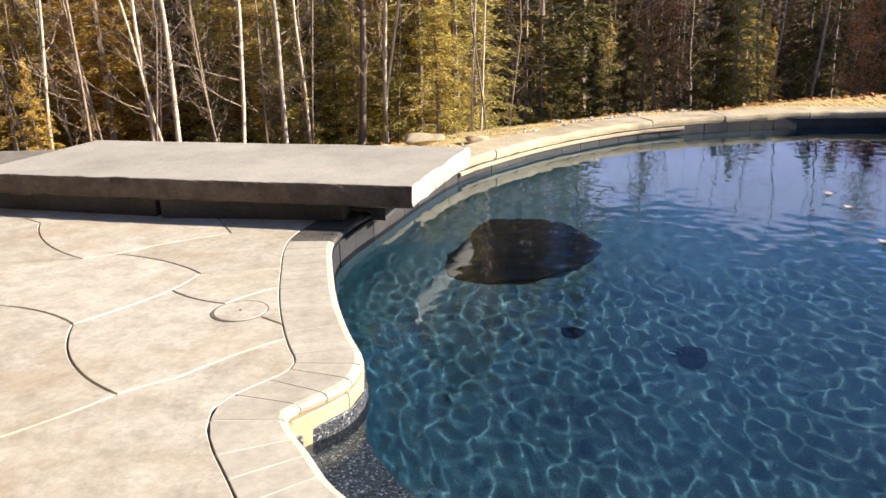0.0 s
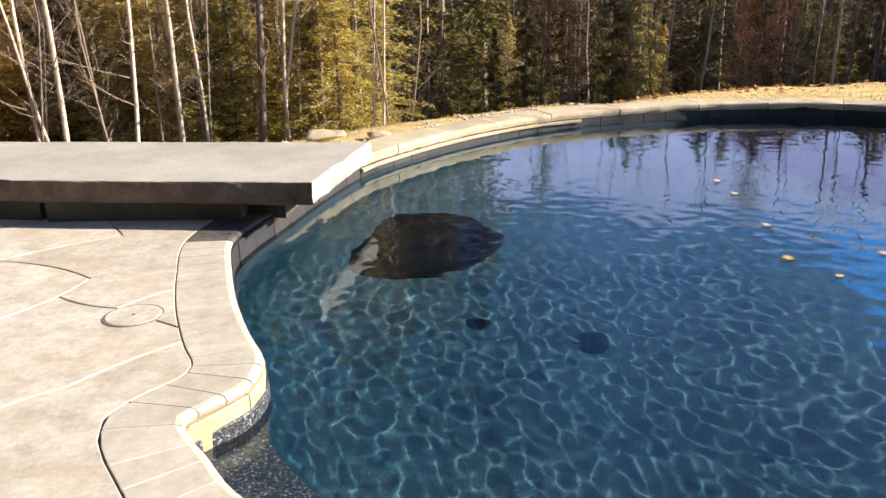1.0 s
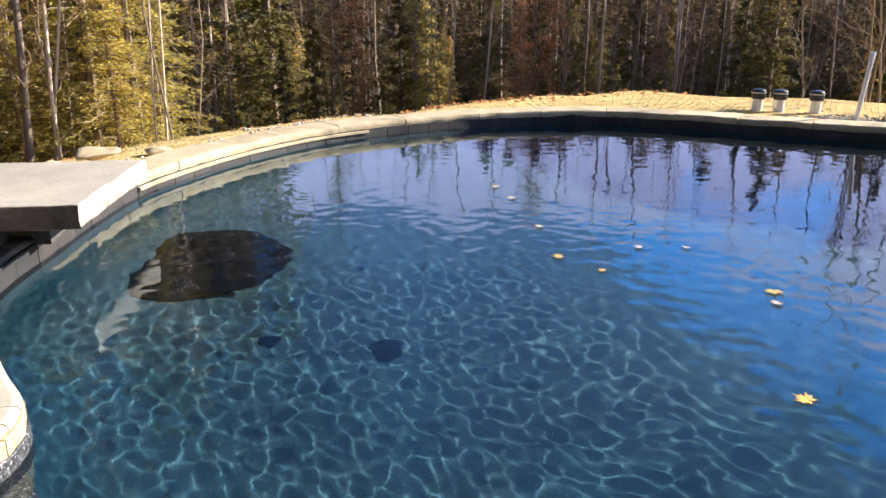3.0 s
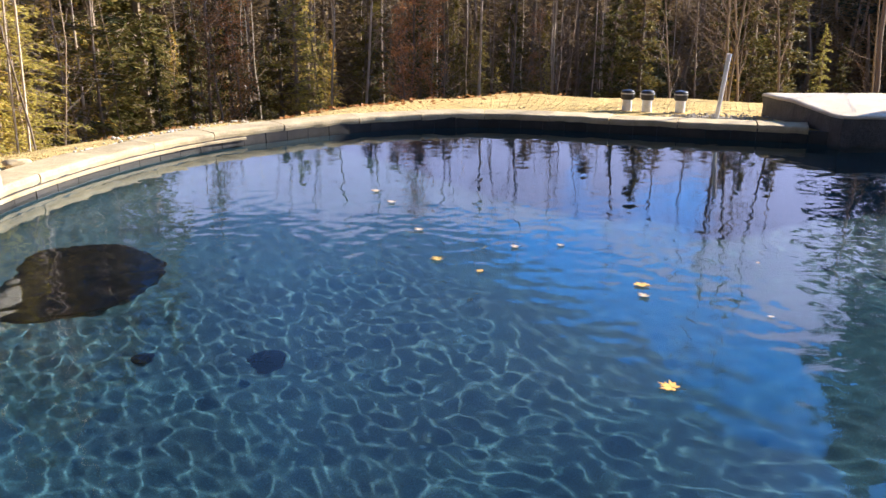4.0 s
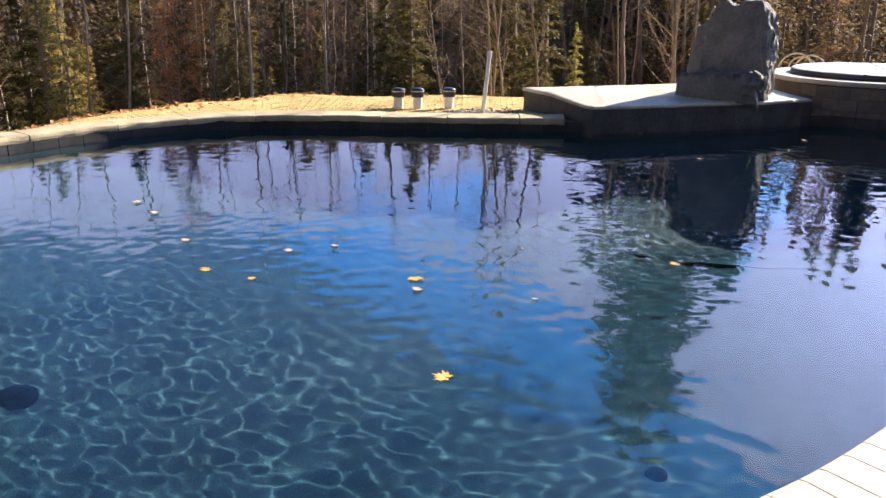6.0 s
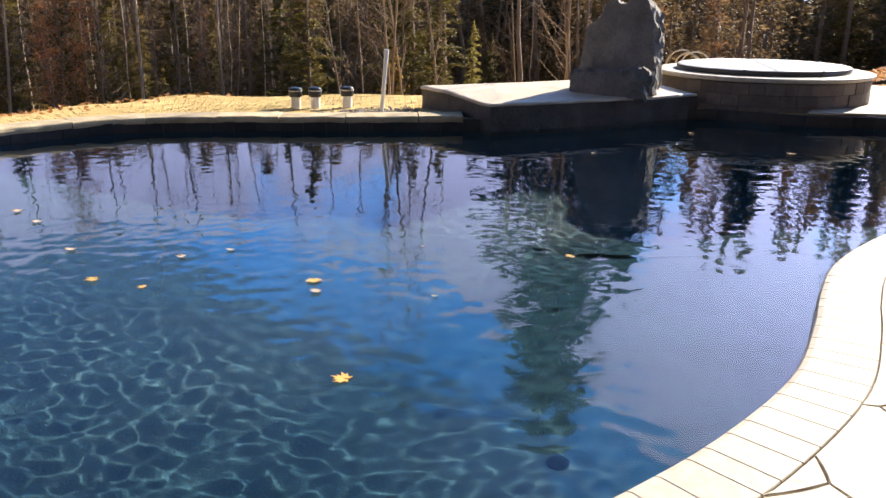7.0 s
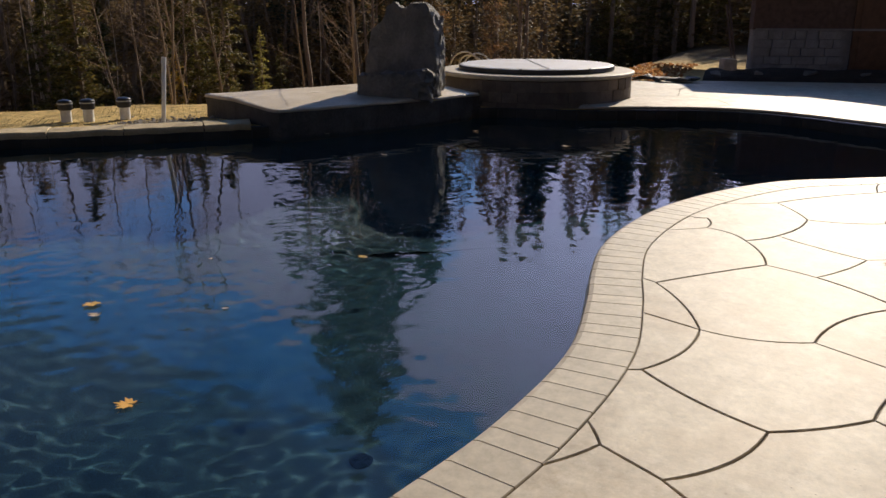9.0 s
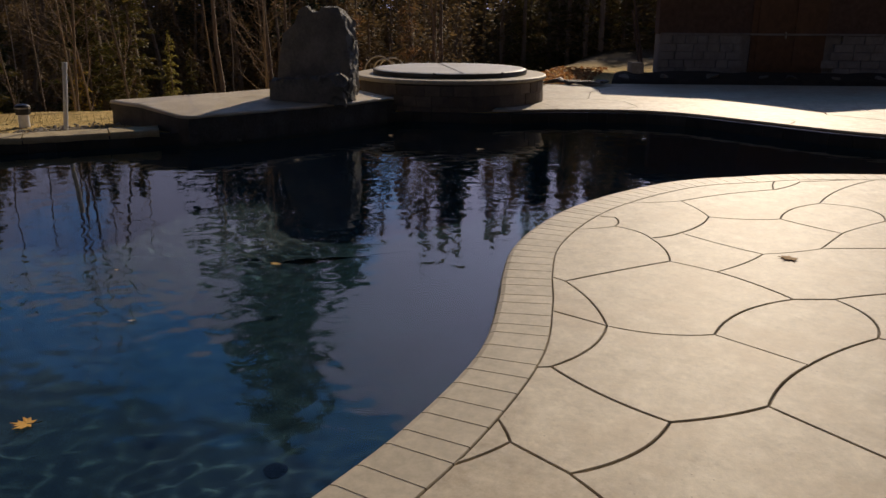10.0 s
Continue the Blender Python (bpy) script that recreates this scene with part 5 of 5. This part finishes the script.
# the trunks that stand out along the edge of the woods: place, lean to the east along the wood's edge in degrees, radius
PALE_TRUNKS = [(-5.79, 14.06, 3.8, 0.038), (-4.18, 14.65, -10.7, 0.038), (-4.23, 14.63, -0.2, 0.043), (-3.88, 14.74, -1.1, 0.06), (-2.73, 15.02, 2.4, 0.049), (-1.99, 15.15, -1.4, 0.065),
               (-1.54, 15.21, -1.8, 0.038), (-0.02, 15.32, 1.1, 0.049), (0.0, 15.36, 8.7, 0.033), (1.63, 15.27, 2.8, 0.027), (1.76, 15.26, 0.7, 0.027), (3.5, 21.59, 1.6, 0.054),
               (9.53, 19.81, 3.2, 0.039), (10.42, 19.4, 3.0, 0.046), (12.96, 17.92, -0.9, 0.054), (14.49, 16.78, 0.1, 0.046), (19.96, 13.61, -0.8, 0.041)]
GREY_TRUNKS = [(-5.25, 14.28, 0.0, 0.033), (-1.42, 15.22, 3.3, 0.027), (-0.48, 15.3, 3.2, 0.087), (3.98, 21.52, 1.5, 0.054), (6.53, 20.93, 0.1, 0.062), (12.13, 18.45, -0.7, 0.039),
               (13.7, 17.39, 1.5, 0.046), (14.78, 16.54, 4.6, 0.031), (15.64, 15.78, 2.3, 0.046), (18.96, 14.90, -1.5, 0.067), (19.51, 14.22, -2.8, 0.041), (21.18, 11.75, -1.6, 0.100),
               (21.84, 10.53, -3.4, 0.100), (22.00, 10.24, 1.8, 0.076), (24.91, 6.52, -5.2, 0.050)]


def edge_trunk(seed, x, y, lean, r, mat, label):
    a = math.atan2(x - 0.45, y + 0.25)
    tilt = math.tan(radians(lean))
    tall = 11.5 if x < 2 else 8.0
    ob = bare_tree(seed, tall, r * 0.88, mat, label, (tilt * math.cos(a), -tilt * math.sin(a)), 24 if r > 0.04 else 18, 0.45 if r > 0.053 and x > 10 else 0.1, None, 0.06)
    z = soil(x, y)
    # the lean is set out from where the trunk shows at eye height
    lift = 1.0 - z
    ob.matrix_world = pose(x - tilt * math.cos(a) * lift * 0.5, y + tilt * math.sin(a) * lift * 0.5, z)


for k, row in enumerate(PALE_TRUNKS):
    edge_trunk(100 + k, *row, BIRCH, "pale birch leaning at the wood's edge" if abs(row[2]) > 3 else "slender pale birch with bare branches at the wood's edge")
for k, row in enumerate(GREY_TRUNKS):
    edge_trunk(140 + k, *row, GREYBARK, "thick grey hardwood trunk with bare limbs" if row[3] > 0.07 else "thin grey bare tree at the wood's edge")
sapling = bare_tree(5, 9.0, 0.026, GREYBARK, "thin grey bare sapling among the trunks", (0.03, 0.02), 44, 0.05)
thin = random.Random(31)
stand_of(sapling, [(0.45 + d * math.sin(a), -0.25 + d * math.cos(a), thin.uniform(0, 360), thin.uniform(0.7, 1.0)) for a, d in ((radians(thin.uniform(-26, 64)), thin.uniform(15.4, 18.5)) for _ in range(62))])


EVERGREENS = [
    hemlock(11, 7.5, 1.7, SUNLIT, "hemlock with low sun painted golden at the wood's edge", 1.0, 0.04, 0.75),
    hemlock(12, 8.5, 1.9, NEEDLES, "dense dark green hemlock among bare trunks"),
    hemlock(13, 5.0, 1.5, SUNLIT, "young hemlock with sunlight painted golden at the wood's edge", 1.0, 0.04, 0.75),
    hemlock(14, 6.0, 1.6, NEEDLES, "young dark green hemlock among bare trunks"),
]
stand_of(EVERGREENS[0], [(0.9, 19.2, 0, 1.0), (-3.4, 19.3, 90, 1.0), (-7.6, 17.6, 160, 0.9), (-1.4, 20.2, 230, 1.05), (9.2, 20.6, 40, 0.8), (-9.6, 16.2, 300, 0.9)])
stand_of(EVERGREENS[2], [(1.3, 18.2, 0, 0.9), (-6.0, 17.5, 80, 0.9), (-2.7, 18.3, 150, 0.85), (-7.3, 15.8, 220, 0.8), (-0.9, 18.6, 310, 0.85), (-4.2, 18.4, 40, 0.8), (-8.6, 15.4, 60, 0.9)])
wood = random.Random(77)
dark_a, dark_b, gold_a = [], [], []
for k in range(130):
    a = radians(wood.uniform(-36, 64))
    d = wood.uniform(19.6, 27)
    x, y = 0.6 + d * math.sin(a), -0.3 + d * math.cos(a)
    if y < 13.2 or (math.degrees(a) > 6 and wood.random() < 0.4):
        continue
    top = 0.5 if math.degrees(a) > 10 else 0.95
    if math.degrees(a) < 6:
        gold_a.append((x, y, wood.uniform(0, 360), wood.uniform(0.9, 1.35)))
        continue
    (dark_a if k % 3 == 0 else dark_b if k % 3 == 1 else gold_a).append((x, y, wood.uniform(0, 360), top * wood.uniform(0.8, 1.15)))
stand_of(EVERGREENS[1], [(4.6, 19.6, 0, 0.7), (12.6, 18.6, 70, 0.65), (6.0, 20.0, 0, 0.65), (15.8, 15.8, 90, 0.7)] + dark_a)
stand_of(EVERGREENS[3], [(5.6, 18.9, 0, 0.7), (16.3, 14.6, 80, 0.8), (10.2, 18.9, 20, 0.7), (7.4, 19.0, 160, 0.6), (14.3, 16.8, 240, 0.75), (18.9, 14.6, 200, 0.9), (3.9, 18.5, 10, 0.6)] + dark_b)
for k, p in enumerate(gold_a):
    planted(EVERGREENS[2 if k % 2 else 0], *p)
for k in range(12):
    a, d = radians(wood.uniform(-34, 9)), wood.uniform(18.5, 21.5)
    planted(EVERGREENS[0 if k % 2 else 2], 0.6 + d * math.sin(a), -0.3 + d * math.cos(a), wood.uniform(0, 360), wood.uniform(0.8, 1.15))
spire = hemlock(15, 17.0, 3.7, SPRUCE, "tall dark spruce standing far back in the woods", 1.1, 0.12, 2.1, 0.5)
stand_of(spire, [(33.0, 16.8, 0, 1.35), (52.0, 21.0, 100, 1.2), (66.0, 17.5, 220, 1.15), (70.0, 10.5, 40, 1.05), (72.0, 5.0, 150, 1.0), (60.0, 14.5, 300, 0.8), (64.0, 7.5, 80, 0.8), (58.0, 3.0, 10, 0.75)])
planted(EVERGREENS[1], 5.0, 22.6, 20, 1.25)
for x, y, turn in ((-5.0, 27.0, 20), (-1.6, 28.5, 140), (1.4, 27.6, 260), (3.4, 28.0, 60)):
    planted(spire, x, y, turn, 0.85)
for k in range(18):
    planted(EVERGREENS[0 if k < 13 else 1], -10.0 + k * 0.85 + wood.uniform(-0.4, 0.4), wood.uniform(21.0, 25.5), wood.uniform(0, 360), wood.uniform(1.35, 1.75))


def set_out(first, places):
    """Copies at a bearing and distance from the near deck, with a turn and a size."""
    for a, d, turn, size in places:
        x, y = 0.45 + d * math.sin(radians(a)), -0.25 + d * math.cos(radians(a))
        copy_thing(first, pose(x, y, soil(x, y), 0, 0, turn) @ Matrix.Scale(size / first.scale[0], 4))


# hemlocks before the rest: sun painted golden on the sunny side, dark ones round the bend
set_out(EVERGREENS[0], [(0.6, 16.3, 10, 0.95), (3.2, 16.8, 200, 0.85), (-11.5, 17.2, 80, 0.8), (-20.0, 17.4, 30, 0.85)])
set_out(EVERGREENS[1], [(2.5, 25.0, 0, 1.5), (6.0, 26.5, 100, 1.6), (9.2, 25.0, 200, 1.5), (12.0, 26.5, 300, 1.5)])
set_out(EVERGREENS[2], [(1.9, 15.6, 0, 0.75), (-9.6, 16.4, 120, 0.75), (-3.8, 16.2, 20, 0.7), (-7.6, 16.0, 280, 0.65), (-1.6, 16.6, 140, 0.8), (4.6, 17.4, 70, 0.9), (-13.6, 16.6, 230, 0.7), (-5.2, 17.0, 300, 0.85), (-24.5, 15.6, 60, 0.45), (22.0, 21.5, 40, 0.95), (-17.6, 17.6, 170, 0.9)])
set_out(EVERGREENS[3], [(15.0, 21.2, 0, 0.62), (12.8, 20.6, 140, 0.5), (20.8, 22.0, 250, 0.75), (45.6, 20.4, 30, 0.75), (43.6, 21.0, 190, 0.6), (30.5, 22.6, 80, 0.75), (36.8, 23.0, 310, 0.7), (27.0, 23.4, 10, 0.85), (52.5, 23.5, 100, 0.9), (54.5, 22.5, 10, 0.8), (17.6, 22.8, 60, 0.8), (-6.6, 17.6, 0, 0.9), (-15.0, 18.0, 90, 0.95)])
beech = bare_tree(6, 6.5, 0.05, GREYBARK, "young beech holding dry orange leaves", (0, 0), 26, 0.12, 12)
stand_of(beech, [(4.75, 13.9, 0, 0.8), (14.6, 17.6, 200, 0.7), (24.5, 9.3, 60, 0.6), (26.0, 7.8, 0, 0.6), (-9.0, 16.8, 30, 0.9)])
set_out(beech, [(18.2, 21.4, 90, 0.6), (30.0, 21.0, 140, 0.8), (31.2, 21.8, 250, 0.55), (29.4, 20.2, 20, 0.45)])
bare_a = bare_tree(7, 10.5, 0.045, GREYBARK, "bare grey hardwood deeper in the woods", (0.02, -0.02), 18, 0.15)
bare_b = bare_tree(8, 10.0, 0.04, BIRCH, "pale bare trunk deeper in the woods", (-0.03, 0.02), 16, 0.15)
deep_a, deep_b = [], []
for k in range(70):
    a = radians(wood.uniform(-36, 66))
    d = wood.uniform(19.5, 28)
    x, y = 0.6 + d * math.sin(a), -0.3 + d * math.cos(a)
    if y < 13.0:
        continue
    top = 0.66 if math.degrees(a) > 12 else 1.0
    (deep_a if k % 2 else deep_b).append((x, y, wood.uniform(0, 360), top * wood.uniform(0.85, 1.15)))
stand_of(bare_a, deep_a)
stand_of(bare_b, deep_b)
for k in range(9):
    a, d = radians(wood.uniform(10, 44)), wood.uniform(18.4, 20.6)
    planted(bare_b, 0.6 + d * math.sin(a), -0.3 + d * math.cos(a), wood.uniform(0, 360), wood.uniform(0.6, 0.85))
# low woods beyond the terrace, under the sun's path
east_e, east_b = [], []
for k in range(70):
    x, y = wood.uniform(38, 56), wood.uniform(-2, 14)
    (east_e if k % 2 else east_b).append((x, y, wood.uniform(0, 360), wood.uniform(0.75, 1.05)))
for p in east_e:
    planted(EVERGREENS[3], *p)
for p in east_b:
    planted(bare_a, p[0], p[1], p[2], p[3] * 0.62)


# far woods, too deep to count
def far_woods(name, places, tall, spread, sprays, size, mat):
    rng = random.Random(len(name))
    verts, faces, lv, lf = [], [], [], []
    for x, y in places:
        z, t = soil(x, y), rng.uniform(*tall)
        limb(verts, faces, [Vector((x, y, z)), Vector((x + rng.uniform(-0.3, 0.3), y, z + t * 0.5)), Vector((x + rng.uniform(-0.5, 0.5), y, z + t))], [0.13, 0.09, 0.02], 5)
        for n in range(sprays):
            u = rng.random() ** 1.2
            r = spread * (1.05 - u) * math.sqrt(rng.random())
            b = rng.uniform(0, 6.28)
            leaf_quad(lv, lf, Vector((x + r * math.cos(b), y + r * math.sin(b), z + u * t)), Vector((math.cos(b), math.sin(b), rng.uniform(-0.5, 0.2))).normalized(), size * rng.uniform(0.6, 1.3), size * rng.uniform(0.25, 0.45), rng)
    tagged(new(name + "_trunks", mesh_from(name + "_trunks", verts, faces, GREYBARK)), "dim trunks of deep and unseen woods", "woods", kind="stuff")
    tagged(new(name + "_foliage", mesh_from(name + "_foliage", lv, lf, mat)), "dim evergreen foliage of deep and unseen woods", "woods", kind="stuff")


far_woods("far", [(0.6 + d * math.sin(a), d * math.cos(a)) for a, d in ((radians(wood.uniform(-55, 98)), wood.uniform(37, 52)) for _ in range(460))], (6.0, 9.0), 2.1, 430, 0.34, BROWNLEAF)
far_woods("backwoods", [(0.6 + d * math.sin(a), d * math.cos(a)) for a, d in ((radians(wood.uniform(-40, 66)), wood.uniform(54, 72)) for _ in range(260))], (9.0, 13.0), 2.8, 220, 1.1, BROWNLEAF)
far_woods("thicket", [(0.6 + d * math.sin(a), d * math.cos(a)) for a, d in ((radians(wood.uniform(-36, 7)), wood.uniform(20.5, 27)) for _ in range(80))], (3.5, 7.0), 1.7, 420, 0.26, OLIVE)
far_woods("brush", [(0.6 + d * math.sin(a), d * math.cos(a)) for a, d in ((radians(wood.uniform(44, 76)), wood.uniform(29, 38)) for _ in range(120))], (3.5, 6.0), 2.2, 800, 0.18, BROWNLEAF)
far_woods("sunward", [(0.6 + d * math.sin(a), d * math.cos(a)) for a, d in ((radians(wood.uniform(64, 94)), wood.uniform(84, 104)) for _ in range(110))], (17.0, 30.0), 3.0, 330, 1.2, BROWNLEAF)
# unseen woods behind the near deck, added to cut the sky's fill light
far_woods("rear", [(0.6 + d * math.sin(a), d * math.cos(a)) for a, d in ((radians(wood.uniform(125, 305)), wood.uniform(12, 26)) for _ in range(190))], (11.0, 17.0), 2.8, 120, 1.1, NEEDLES)


def litter():
    """Fallen leaves over the woodland floor beyond the crest."""
    rng = random.Random(9)
    lv, lf = [], []
    for k in range(9000):
        a = radians(rng.uniform(-36, 64))
        d = rng.uniform(12, 26)
        x, y = 0.6 + d * math.sin(a), -0.3 + d * math.cos(a)
        if y < 11.6:
            continue
        leaf_quad(lv, lf, Vector((x, y, height(x, y) + rng.uniform(0.0, 0.04))), Vector((rng.uniform(-1, 1), rng.uniform(-1, 1), rng.uniform(-0.3, 0.3))).normalized(), 0.1, 0.07, rng)
    for k in range(2600):
        x, y = rng.uniform(19.6, 26), rng.uniform(1.6, 7.5)
        leaf_quad(lv, lf, Vector((x, y, height(x, y) + rng.uniform(0.0, 0.06))), Vector((rng.uniform(-1, 1), rng.uniform(-1, 1), rng.uniform(-0.5, 0.5))).normalized(), 0.12, 0.08, rng)
    tagged(new("leaf_litter", mesh_from("leaf_litter", lv, lf, BEECH)), "brown fallen leaves on the woodland floor", "leaf litter", kind="stuff")


litter()


def dry_grass():
    """Short straw over the sandy soil behind the far coping and the ledge."""
    rng = random.Random(21)
    lv, lf = [], []
    for k in range(26000):
        if k % 5:
            i = rng.choice(FARSIDE)
            p = EDGE[i % N] + outward(i, 8) * (0.55 + 2.6 * rng.random() ** 1.5)
        else:
            p = Vector((rng.uniform(14.5, 24.0), rng.uniform(5.6, 9.5)))
        if noise.noise((p.x * 1.3, p.y * 1.3, 5)) < rng.uniform(-0.35, 0.35):
            continue
        tall = rng.uniform(0.008, 0.026)
        leaf_quad(lv, lf, Vector((p.x, p.y, height(p.x, p.y) + tall * 0.4)), Vector((rng.gauss(0, 0.6), rng.gauss(0, 0.6), 1)).normalized(), tall, 0.012, rng)
    tagged(new("dry_grass", mesh_from("dry_grass", lv, lf, STRAW)), "short dry straw on the sandy soil", "dry grass", kind="stuff")


dry_grass()
